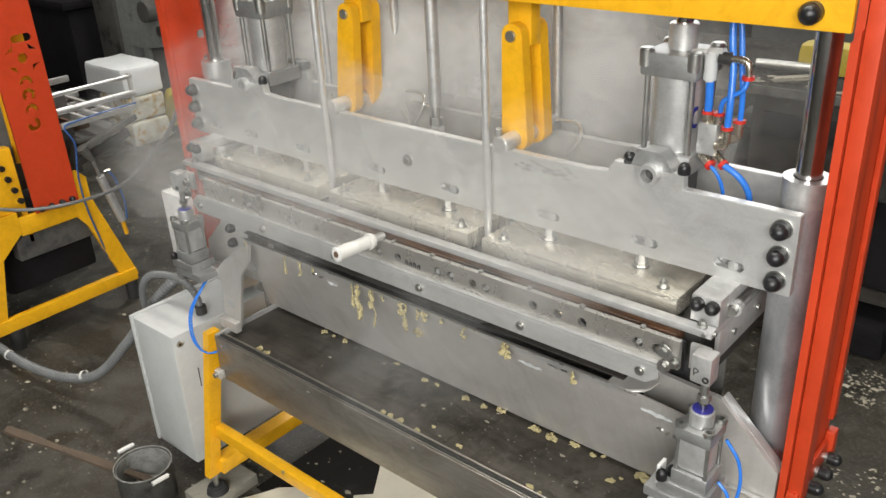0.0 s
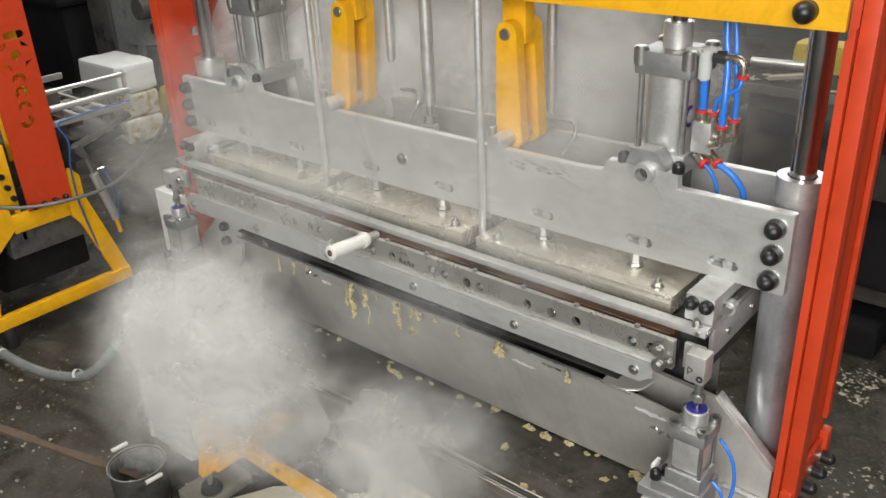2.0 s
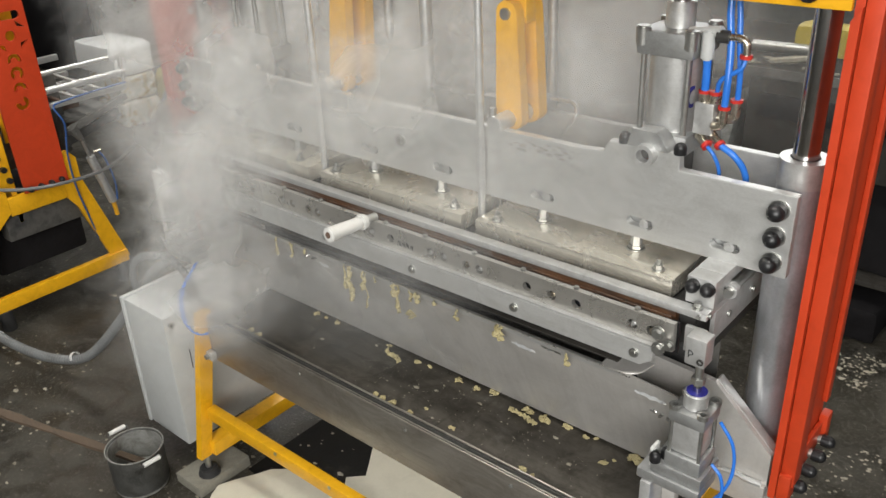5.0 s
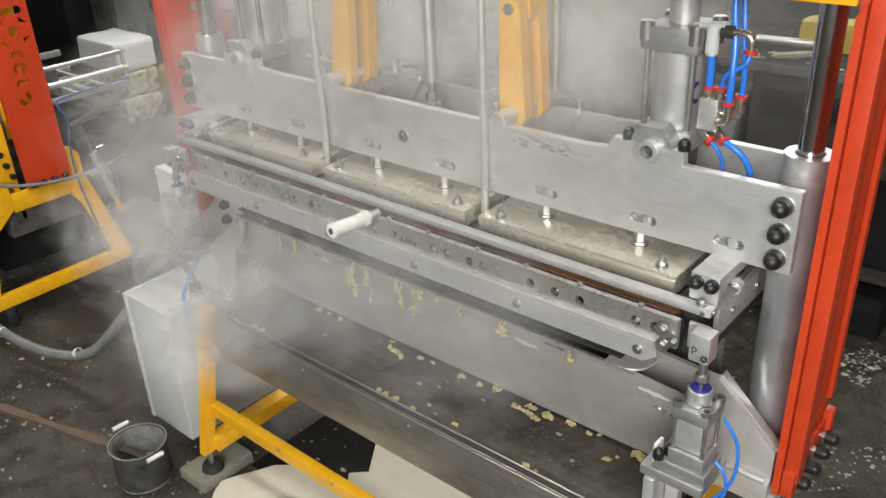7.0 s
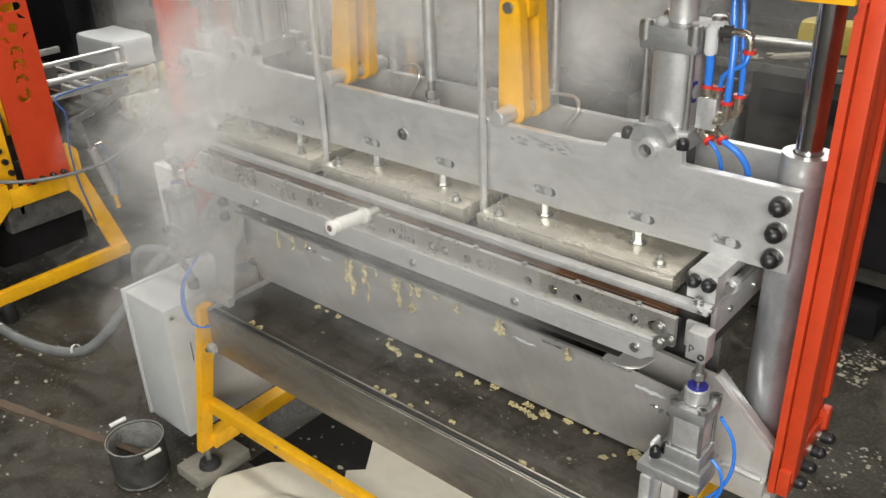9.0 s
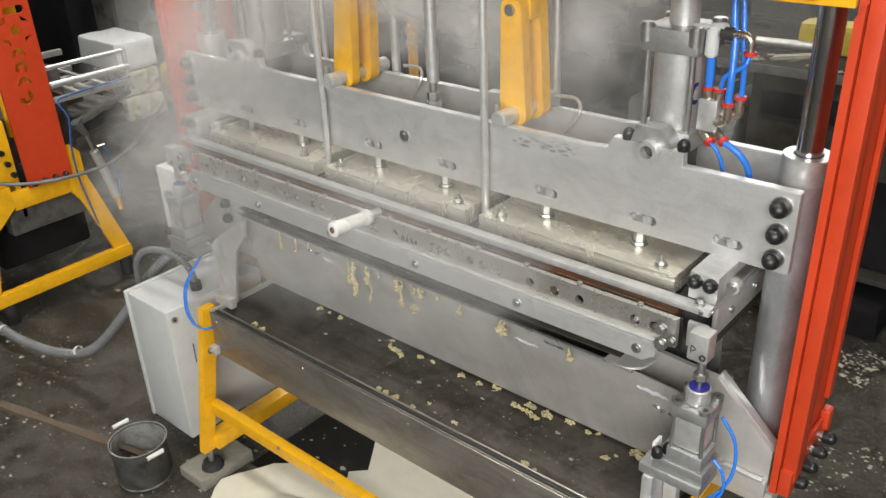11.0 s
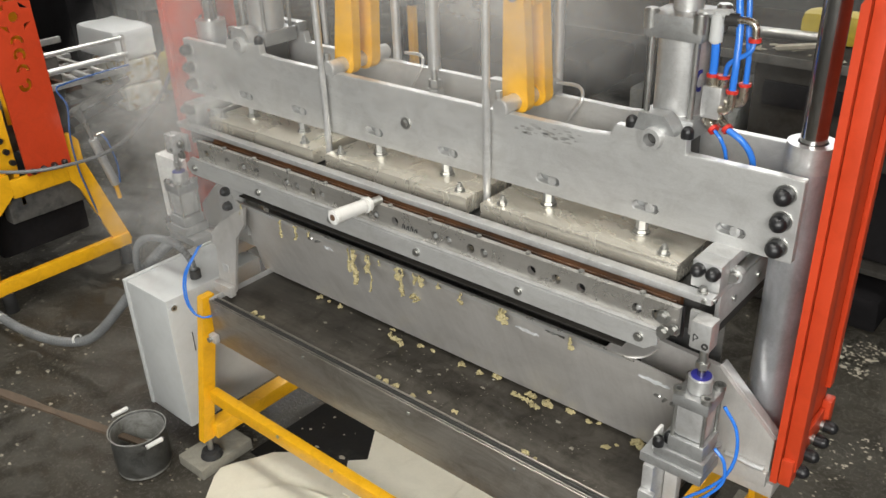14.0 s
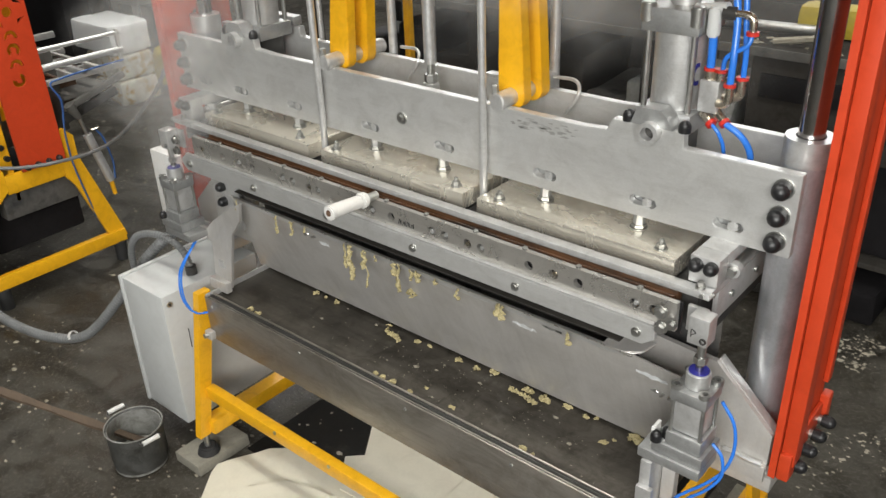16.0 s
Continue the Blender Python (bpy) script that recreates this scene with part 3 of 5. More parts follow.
def lever(x, top):
    """A yellow toggle lever: two tapered plates on a cross pin."""
    z = 1.247
    t = thing("toggle_lever", "yellow painted double plate toggle lever on a steel pin", "lever", "toggle levers")
    o = []
    for i in range(11):
        a = math.pi * i / 10
        o.append((top[0] + 0.0225 * math.cos(a), top[1] + 0.0225 * math.sin(a)))
    for i in range(11):
        a = math.pi + math.pi * i / 10
        o.append((x + 0.030 * math.cos(a), z + 0.024 * math.sin(a)))
    for a, b in ((1.240, 1.264), (1.297, 1.325)):
        part("lever_plate", prism(o, [], "y", a, b, bevel=0.0022), "yellow", t)
    part("cross_pin", rod((x, PY0 - 0.012, z), (x, BY1 + 0.012, z), 0.0165, 24, bevel=0.002), "alu", t)
    s = hexnut((x - 0.008, PY0 - 0.003, z + 0.012), (x - 0.008, PY0 - 0.003, z + 0.030), 0.007)
    part("set_screw", s, "zinc", t)
    part("top_pin", rod((top[0], 1.234, top[1]), (top[0], 1.334, top[1]), 0.0105, 18, bevel=0.001), "zinc", t)
    part("clevis", block(top[0] - 0.026, top[0] + 0.026, 1.2655, 1.2955, top[1] - 0.02, 1.62, 0.003), "yellow", t)
    return t


def guide_column(x):
    c = thing("guide_column", "galvanised guide tube with a chromed inner rod", "column", "guide columns")
    y = 1.285
    part("outer_tube", ring((x, y, 0.66), (x, y, 1.268), 0.0365, 0.0225, 40), "tube", c)
    part("collar", ring((x, y, 1.228), (x, y, 1.270), 0.0380, 0.0225, 36), "alu", c)
    part("inner_rod", rod((x, y, 0.72), (x, y, 1.70), 0.0200, 32), "chrome", c)
    part("base_plate", block(x - 0.045, x + 0.045, y - 0.045, y + 0.045, 0.62, 0.662, 0.003), "sheet", c)
    return c


def post(x, out):
    """A red side post: a web plate with front and rear flanges. out: +1 when its outside is at larger x."""
    p = thing("side_post", "orange-red painted steel side post with flanges", "post", "side posts")
    s = lambda a, b: (min(x + out * a, x + out * b), max(x + out * a, x + out * b))
    web = [(1.199, 0.70), (1.405, 0.70), (1.405, 2.1), (1.199, 2.1)]
    holes = [slot(1.30, 1.33, 0.045, 0.022)] + [disc(1.305, 1.255, 0.022)] if out < 0 else []
    part("web", prism(web, holes, "x", *s(0, 0.012)), "red", p)
    part("front_bar", prism([(s(0, 0.012)[0], 0.688), (s(0, 0.012)[1], 0.688), (s(0, 0.012)[1], 1.518), (s(0, 0.012)[0], 1.500)], [], "y", 1.188, 1.198), "red", p)
    part("front_flange", block(*s(0.0135, 0.037), 1.196, 1.232, 0.72, 2.1, 0.002), "red", p)
    part("rear_flange", block(*s(0.0125, 0.022), 1.382, 1.404, 0.78, 2.1, 0.002), "red", p)
    part("foot_front", block(*s(0.013, 0.034), 1.188, 1.220, 0.690, 0.745, 0.004), "red", p)
    part("foot_rear", block(*s(0.013, 0.030), 1.384, 1.410, 0.69, 0.75, 0.004), "red", p)
    part("foot_plate", block(*s(0.013, 0.022), 1.2225, 1.3835, 0.688, 0.735, 0.003), "red", p)
    for y in (1.228, 1.277, 1.326, 1.375):
        b = part("foot_bolt", rod((x + out * 0.012, y, 0.702), (x + out * 0.030, y, 0.702), 0.0085, 14), "zinc", p)
        part("cap", capped(x + out * 0.028, y, 0.702, (out, 0, 0), 0.0118, 0.026), "black", b, "round black plastic cap")
    return p


def top_beam():
    b = thing("top_beam", "yellow painted upper cross beam of the press", "beam")
    part("front_web", block(-1.952, -0.314, 1.190, 1.202, 1.512, 1.80, 0.002), "yellow", b)
    part("lower_flange", block(-1.952, -0.314, 1.2025, 1.38, 1.66, 1.675, 0.002), "yellow", b)
    part("rear_web", block(-1.952, -0.314, 1.3805, 1.392, 1.66, 1.80, 0.002), "yellow", b)
    for x in (-0.366, mirror(-0.366)):
        part("beam_bolt", capped(x, 1.190, 1.536, (0, -1, 0), 0.0155, 0.026), "black", b, "black plastic screw cap")
    return b


def pull_rods():
    for x, y, z0, r in ((-0.925, 1.188, 1.03, 0.0075), (-1.374, 1.188, 1.03, 0.0078), (-0.895, 1.380, 1.0, 0.0100), (-1.328, 1.380, 1.0, 0.0100), (-1.56, 1.375, 1.0, 0.007)):
        p = thing("pull_rod", "thin vertical polished steel rod of the press", "rod", "pull rods")
        part("shaft", rod((x, y, z0), (x, y, 1.72), r, 18), "alu", p)
    p = thing("ejector_rod", "centre piston rod with hexagon nuts", "rod")
    x, y = -1.133, 1.284
    part("shaft", rod((x, y, 1.262), (x, y, 1.75), 0.0130, 22), "alu", p)
    part("neck", rod((x, y, 1.225), (x, y, 1.265), 0.0085, 14), "zinc", p)
    part("nut", hexnut((x, y, 1.222), (x, y, 1.24), 0.014), "zinc", p)
    part("flange_nut", hexnut((x, y, 1.206), (x, y, 1.2215), 0.017), "alu", p)
    part("stem", rod((x, y, 1.10), (x, y, 1.2055), 0.0125, 18), "alu", p)


def mould(x0, x1, posts, studs):
    m = thing("mould_box", "flat nickel-coloured metal mould box with bolts on its lid", "mould", "mould boxes")
    y0, y1 = 1.147, 1.42
    part("shell", block(x0, x1, y0, y1, 1.035, 1.070, 0.0025), "mould", m)
    # recessed rim, coloured dark for the shadow under the shell
    part("shaded_base_rim", block(x0 + 0.003, x1 - 0.003, y0 + 0.003, y1, 1.0295, 1.0345, 0.001), "dark", m)
    for x in posts:
        s = part("standoff", hexnut((x, 1.217, 1.078), (x, 1.217, 1.0975), 0.0105), "cast", m)
        part("washer", rod((x, 1.217, 1.0705), (x, 1.217, 1.0725), 0.0155, 20), "zinc", s)
        part("lock_nut", hexnut((x, 1.217, 1.0725), (x, 1.217, 1.0785), 0.0135), "zinc", s)
    for x in studs:
        for y in (1.168, 1.38):
            s = part("stud", rod((x, y, 1.0705), (x, y, 1.0885), 0.0042, 12, bevel=0.001), "zinc", m)
            part("washer", rod((x, y, 1.0705), (x, y, 1.0725), 0.011, 18), "zinc", s)
            part("nut", hexnut((x, y, 1.0725), (x, y, 1.0815), 0.0078), "zinc", s)
    return m


def ledge_frame():
    """The aluminium frame that carries the moulds."""
    f = thing("press_bed", "flat aluminium bed with bars round the moulds", "bed")
    x0, x1 = -1.857, -0.424
    part("front_bar", block(x0, x1 - 0.0, 1.108, 1.129, 1.0400, 1.0520, 0.0015), "alu", f)
    for a, b in ((x0, x0 + 0.025), (x1 - 0.025, x1)):
        part("side_bar", block(a, b, 1.1295, 1.44, 1.0400, 1.0520, 0.0015), "alu", f)
    part("rear_bar", block(x0, x1, 1.4405, 1.465, 1.0400, 1.0520, 0.0015), "alu", f)
    part("bed", block(x0 + 0.026, x1 - 0.026, 1.131, 1.44, 1.012, 1.0285, 0.001), "dark", f, "dark bed plate")
    for x in (x0 + 0.012, x1 - 0.012):
        part("bar_bolt", rod((x, 1.108, 1.046), (x, 1.104, 1.046), 0.004, 12), "zinc", f)
    part("screw", rod((x1, 1.118, 1.046), (x1 + 0.004, 1.118, 1.046), 0.004, 12), "zinc", f)
    for a in (x0, x1 - 0.008):
        part("side_plate", block(a, a + 0.008, 1.145, 1.44, 0.985, 1.0395, 0.001), "alu", f)
    for y in (1.20, 1.30, 1.40):
        part("side_screw", rod((x1, y, 1.012), (x1 + 0.004, y, 1.012), 0.006, 12), "zinc", f)
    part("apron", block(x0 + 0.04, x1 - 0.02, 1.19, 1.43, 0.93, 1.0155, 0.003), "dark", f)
    return f


def end_block(x, side):
    """An upright bearing block on the frame's end, with a guide bar running back."""
    b = thing("guide_block", "upright aluminium block with two capped screws", "block", "guide blocks")
    part("upright", block(x - 0.024, x + 0.024, 1.130, 1.165, 1.0525, 1.100, 0.002), "alu", b)
    part("arm", block(x - 0.024, x + 0.024, 1.1655, 1.42, 1.078, 1.100, 0.002), "alu", b)
    for dx in (-0.012, 0.013):
        part("cap", capped(x + dx, 1.130, 1.086, (0, -1, 0), 0.0112, 0.016), "black", b, "black plastic screw cap")
    part("base_screw", rod((x + 0.002, 1.120, 1.0520), (x + 0.002, 1.120, 1.056), 0.0085, 16, bm=hexnut((x + 0.002, 1.120, 1.056), (x + 0.002, 1.120, 1.063), 0.006)), "zinc", b)
    part("guide_bar", rod((x + 0.028, 1.165, 1.066), (x + 0.028, 1.42, 1.066), 0.0085, 16), "zinc", b)
    part("bush", ring((x + 0.028, 1.175, 1.066), (x + 0.028, 1.190, 1.066), 0.013, 0.0085, 20), "alu", b)
    return b


HOLES = (-0.500, -0.535, -0.641, -0.691, -0.743, -0.850, -0.881, -0.936, -0.968, -1.074, -1.127, -1.289, -1.318, -1.370, -1.404, -1.509, -1.558, -1.618, -1.700)


def sealing_jaw():
    """The front bar with its lower lip, bolts and handle."""
    j = thing("sealing_jaw", "long steel sealing bar with a row of bolt holes", "bar")
    xl, xr = -1.735, -0.462
    holes = [slot(x, 1.010, 0.0178, 0.0185, 6) for x in HOLES]
    part("upper_bar", prism([(xl, 0.984), (xr, 0.984), (xr, 1.036), (xl, 1.036)], holes, "y", 1.080, 1.090), "bright", j)
    # black bar behind the holes: their inner shade is painted in its colour
    part("shaded_back_bar", block(xl, xr, 1.0995, 1.1055, 0.97, 1.028, 0.001), "black", j)
    lip = [(-1.760, 0.986), (-1.778, 0.972), (-1.778, 0.962), (-1.760, 0.946), (-0.512, 0.946), (-0.490, 0.962), (-0.490, 0.986)]
    part("lower_lip", prism(lip, [], "y", 1.069, 1.079, bevel=0.0010), "plate", j)
    part("lip_ledge", block(-1.76, -0.49, 1.0695, 1.0795, 0.9865, 0.990, 0.001), "alu", j)
    part("brown_gasket", block(xl + 0.03, -0.475, 1.109, 1.126, 1.000, 1.0395, 0.002), "brown", j, "rust-brown gasket strip")
    part("gasket_edge", rod((xl + 0.03, 1.1065, 1.029), (-0.48, 1.1065, 1.029), 0.0028, 8), "brown", j)
    for i, x in enumerate(HOLES):
        if i in (2, 4, 9, 15, 17):
            continue
        b = rod((x + 0.001, 1.0995, 1.010), (x + 0.001, 1.081, 1.010), 0.0032, 10, bm=hexnut((x + 0.001, 1.0965, 1.010), (x + 0.001, 1.084 if i % 2 else 1.0795, 1.010), 0.0053))
        part("jaw_bolt", b, "brass" if i % 3 == 0 else "alu", j)
    for x in (-0.522, -0.763, -1.009, -1.255, -1.498, -1.744):
        part("lip_screw", rod((x, 1.0685, 0.966), (x, 1.062, 0.966), 0.0055, 14, bm=rod((x, 1.0688, 0.966), (x, 1.066, 0.966), 0.0085, 16)), "zinc", j)
    for x in (-0.53, -0.645, -0.755, -0.865, -0.985, -1.09, -1.28, -1.40, -1.52, -1.63):
        part("top_screw", rod((x, 1.086, 1.0365), (x, 1.086, 1.041), 0.0052, 12, bevel=0.001), "zinc", j)
    for x, z, r in ((-0.482, 1.020, 0.0115), (-0.480, 0.992, 0.0115), (-0.462, 1.004, 0.009), (mirror(-0.482), 1.020, 0.0115), (mirror(-0.480), 0.992, 0.0115)):
        e = part("end_bolt", rod((x, 1.0685, z), (x, 1.066, z), r, 20), "zinc", j)
        part("end_bolt_head", hexnut((x, 1.0655, z), (x, 1.058, z), r * 0.72), "zinc", e)
    # end blocks that the small cylinders push
    for x in (-0.418, mirror(-0.428)):
        e = part("end_block", block(x - 0.017, x + 0.017, 1.064, 1.096, 0.984, 1.034, 0.004), "alu", j)
        part("arm", block(x - 0.034 if x > XC else x, x if x > XC else x + 0.034, 1.0965, 1.105, 0.984, 1.03, 0.002), "alu", e)
        part("spring_pin", ring((x + 0.010, 1.0635, 0.996), (x + 0.010, 1.061, 0.996), 0.0055, 0.003, 12), "dark", e)
    # handle
    h = part("handle", rod((-1.124, 0.962, 1.0495), (-1.1235, 1.046, 1.0435), 0.0150, 32, 0.0130, bevel=0.0025), "white", j, "white plastic handle grip")
    part("handle_neck", rod((-1.1235, 1.0455, 1.0435), (-1.123, 1.062, 1.0425), 0.0165, 28, 0.0150, bevel=0.003), "white", h)
    part("handle_bore", rod((-1.124, 0.9635, 1.0494), (-1.124, 0.9612, 1.0496), 0.0066, 20), "rust", h)
    part("handle_stud", rod((-1.123, 1.0615, 1.0425), (-1.1225, 1.090, 1.041), 0.0090, 14), "zinc", h)
    # pencilled marks, unreadable
    for k in range(4):
        x = -1.055 + k * 0.011
        part("ink_mark", tube([(x, 1.0794, 1.000), (x + 0.004, 1.0794, 1.012 - 0.003 * (k % 2)), (x + 0.007, 1.0794, 1.001), (x + 0.008, 1.0794, 1.011)], 0.0007, 6), "mark", j)
    part("ink_mark", tube([(-0.428, 1.0636, 0.998), (-0.428, 1.0636, 1.011), (-0.421, 1.0636, 1.007), (-0.427, 1.0636, 1.002)], 0.0008, 6), "mark", j)
    return j


def jaw_cylinder(x, hose):
    """A small air cylinder that lifts the sealing bar at one end."""
    c = thing("jaw_cylinder", "small grey pneumatic cylinder below the sealing bar", "cylinder", "jaw cylinders", at=(x, 1.075, 0.803))
    h = 0.031
    part("foot_plate", block(-0.052, h + 0.006, -h - 0.004, h + 0.006, -0.034, -0.012, 0.003), "cast", c)
    part("lower_cap", block(-h, h, -h, h, -0.0115, 0.016, 0.004), "cast", c)
    part("body", block(-0.025, 0.025, -0.025, 0.025, 0.0165, 0.078, 0.008), "alu", c)
    part("upper_cap", block(-h, h, -h, h, 0.0785, 0.102, 0.005), "cast", c)
    for sx in (-1, 1):
        for sy in (-1, 1):
            part("tie_rod", rod((sx * 0.0255, sy * 0.0255, 0.01), (sx * 0.0255, sy * 0.0255, 0.085), 0.0032, 10), "zinc", c)
            n = part("corner_screw", ring((sx * 0.0235, sy * 0.0235, 0.1020), (sx * 0.0235, sy * 0.0235, 0.110), 0.0095, 0.0048, 18), "zinc", c)
            part("socket", rod((sx * 0.0235, sy * 0.0235, 0.1022), (sx * 0.0235, sy * 0.0235, 0.1045), 0.0042, 8), "dark", n)
    part("neck", rod((0, 0, 0.102), (0, 0, 0.131), 0.0195, 28, bevel=0.002), "alu", c)
    part("seal", rod((0, 0, 0.131), (0, 0, 0.1325), 0.0165, 24), "bluemark", c, "dark blue rod seal")
    part("piston_rod", rod((0, 0, 0.13), (0, 0, 0.165), 0.0065, 16), "chrome", c)
    part("rod_nut", hexnut((0, 0, 0.146), (0, 0, 0.158), 0.0115), "zinc", c)
    part("rod_eye", rod((0, 0, 0.1585), (0, 0, 0.181), 0.0068, 16), "zinc", c)
    for px, py in ((-0.045, -0.012), (-0.035, 0.008)):
        part("cap", capped(px, py - 0.02, -0.012, (0, 0, 1), 0.0095, 0.020), "black", c, "black plastic screw cap")
    return c


def bracket_left():
    b = thing("cylinder_bracket", "grey sheet steel bracket under the small cylinder", "bracket", "cylinder brackets")
    cheek = [(-1.815, 0.748), (-1.765, 0.748), (-1.752, 0.730), (-1.764, 0.640), (-1.745, 0.612), (-1.700, 0.612), (-1.680, 0.695), (-1.657, 0.785), (-1.615, 0.835), (-1.605, 0.885), (-1.646, 0.862), (-1.735, 0.800), (-1.765, 0.770), (-1.815, 0.770)]
    part("cheek", prism(cheek, [], "y", 1.0945, 1.102), "sheet", b)
    part("shelf", block(-1.875, -1.765, 1.04, 1.115, 0.749, 0.7685, 0.003), "cast", b)
    part("leg_plate", block(-1.765, -1.695, 1.075, 1.094, 0.605, 0.635, 0.002), "sheet", b)
    part("embossed_mark", block(-1.735, -1.712, 1.092, 1.0945, 0.668, 0.690, 0.0005), "alu", b)
    return b


def bracket_right():
    b = thing("cylinder_bracket", "grey welded steel bracket under the small cylinder", "bracket", "cylinder brackets")
    part("shelf", block(-0.485, -0.375, 1.035, 1.105, 0.749, 0.7685, 0.003), "cast", b)
    part("web", block(-0.475, -0.455, 1.03, 1.10, 0.60, 0.7485, 0.003), "alu", b)
    part("web_front", block(-0.4545, -0.43, 1.075, 1.095, 0.60, 0.7415, 0.003), "sheet", b)
    part("clip", block(-0.474, -0.445, 1.018, 1.0295, 0.655, 0.70, 0.002), "alu", b)
    part("white_tag", block(-0.468, -0.462, 1.045, 1.070, 0.775, 0.812, 0.001), "white", b)
    return b


def trough_panel():
    """The sloping splash panel below the sealing bar."""
    p = thing("splash_panel", "sloping grey sheet steel splash panel with wax drips", "panel")
    def sheet_at(o, dy=0.0):
        bm = bmesh.new()
        co = lambda x, z, w: (x, 1.112 + (0.890 - z) * (0.125 / 0.285) + w + dy, z)
        for w in (0.0, 0.003):
            bm.faces.new([bm.verts.new(co(x, z, w)) for x, z in o])
        bm.verts.ensure_lookup_table()
        n = len(o)
        for i in range(n):
            bm.faces.new((bm.verts[i], bm.verts[(i + 1) % n], bm.verts[n + (i + 1) % n], bm.verts[n + i]))
        return bm
    part("panel", sheet_at([(-1.665, 0.885), (-1.70, 0.80), (-1.72, 0.70), (-1.755, 0.605), (-0.49, 0.605), (-0.43, 0.66), (-0.43, 0.868), (-0.56, 0.884), (-0.60, 0.885)]), "sheet", p)
    part("lip", sheet_at([(-1.64, 0.888), (-1.64, 0.872), (-0.59, 0.872), (-0.56, 0.880), (-0.565, 0.886), (-0.60, 0.889)], -0.006), "plate", p)
    part("lip_edge", tube([(-1.64, 1.1035, 0.8895), (-1.2, 1.1030, 0.8900), (-0.60, 1.1035, 0.8895), (-0.558, 1.108, 0.882)], 0.0016, 6), "bright", p)
    part("lip_tab", prism([(-0.602, 1.104), (-0.560, 1.106), (-0.536, 1.124), (-0.528, 1.160), (-0.602, 1.160)], [], "z", 0.8885, 0.8903), "sheet", p)
    part("lip_tab_edge", tube([(-0.560, 1.106, 0.8870), (-0.536, 1.124, 0.8880), (-0.528, 1.160, 0.8885)], 0.0018, 8), "sheet", p)
    # near-black strip: the shade of the gap is put into its colour
    part("shaded_inner_lip", block(-1.66, -0.58, 1.125, 1.20, 0.8905, 0.8935, 0.0008), "bench", p)
    for side in (1, -1):
        mx = (lambda x: x) if side > 0 else mirror
        part("gusset", prism([(mx(-0.430), 0.874), (mx(-0.318), 0.766), (mx(-0.318), 0.700), (mx(-0.575), 0.700), (mx(-0.575), 0.884)], [], "y", 1.196, 1.206), "sheet", p)
        edge = block(-0.0785, 0.0785, 0.0, 0.020, -0.0025, 0.0025, 0.001)
        part("gusset_edge", edge, "plate", p).matrix_basis = Matrix.Translation((mx(-0.374), 1.2065, 0.818)) @ Matrix.Rotation(radians(44 * side), 4, "Y")
        part("gusset_foot", block(min(mx(-0.42), mx(-0.318)), max(mx(-0.42), mx(-0.318)), 1.186, 1.1955, 0.668, 0.702, 0.002), "sheet", p)
        part("weld_bead", tube([(mx(-0.395), 1.190, 0.7035), (mx(-0.37), 1.191, 0.7045), (mx(-0.345), 1.190, 0.7035), (mx(-0.325), 1.191, 0.7045)], 0.0060, 8), "alu", p)
    # sheet added to close the trough, dark to hold the gap's shade
    part("trough_back", block(-1.72, -0.45, 1.252, 1.256, 0.60, 0.93, 0.001), "iron", p, "inner wall of the trough, coloured dark for the shade in the gap")
    for z in (0.872, 0.830):
        part("panel_cap", capped(-1.752, 1.155, z, (0, -1, 0), 0.0125, 0.02), "black", p, "black plastic screw cap")
    part("cap_plate", block(-1.80, -1.69, 1.1555, 1.165, 0.76, 0.90, 0.002), "plate", p)
    # weld marks
    for i, (x, z) in enumerate(((-0.515, 0.800), (-0.50, 0.797), (-0.485, 0.794), (-0.47, 0.79), (-0.73, 0.868), (-0.715, 0.867), (-0.70, 0.866), (-1.40, 0.853), (-1.375, 0.852))):
        y = 1.112 + (0.890 - z) * (0.125 / 0.285) - 0.003
        part("weld_spot", clump((x, y, z), 0.007, i + 50, 3), "zinc", p)
    return p


def wax_drips():
    """Strings of soft wax that hang from the panel's lip."""
    for i, (x, length, w) in enumerate(((-1.476, 0.045, 0.0035), (-1.420, 0.034, 0.0035), (-1.245, 0.060, 0.0035), (-1.228, 0.086, 0.0060), (-1.186, 0.042, 0.0055), (-1.180, 0.090, 0.0022), (-1.095, 0.028, 0.0050), (-1.084, 0.066, 0.0050), (-1.048, 0.026, 0.0045), (-1.032, 0.022, 0.0050), (-0.985, 0.012, 0.0025), (-0.926, 0.026, 0.0030), (-0.825, 0.024, 0.0050), (-0.815, 0.030, 0.0045), (-0.668, 0.026, 0.0035), (-1.625, 0.045, 0.0032), (-1.150, 0.012, 0.0025), (-1.375, 0.012, 0.002))):
        rnd = random.Random(i)
        bm = bmesh.new()
        pts = []
        for k in range(9):
            z = 0.889 - length * k / 8
            pts.append((x + rnd.uniform(-1, 1) * 0.004, 1.1005 - rnd.uniform(0, 0.003), z))
        tube(pts, w, 9, 5, bm=bm)
        # thin at the lip, swelling into ragged lumps lower down
        for v in bm.verts:
            u = min(max((0.889 - v.co.z) / length, 0.0), 1.0)
            a = min(int(u * 8), 7)
            axis = Vector(pts[a]).lerp(Vector(pts[a + 1]), u * 8 - a)
            k = 0.45 + 0.60 * u + 0.9 * noise.noise(v.co * 130 + Vector((i, 0, 0))) + 0.5 * noise.noise(v.co * 420)
            v.co = axis + (v.co - axis) * max(k, 0.25)
        tagged(part("wax_drip", bm, "crumb"), "string of pale yellow wax hanging from the panel lip", "wax", "wax drips")


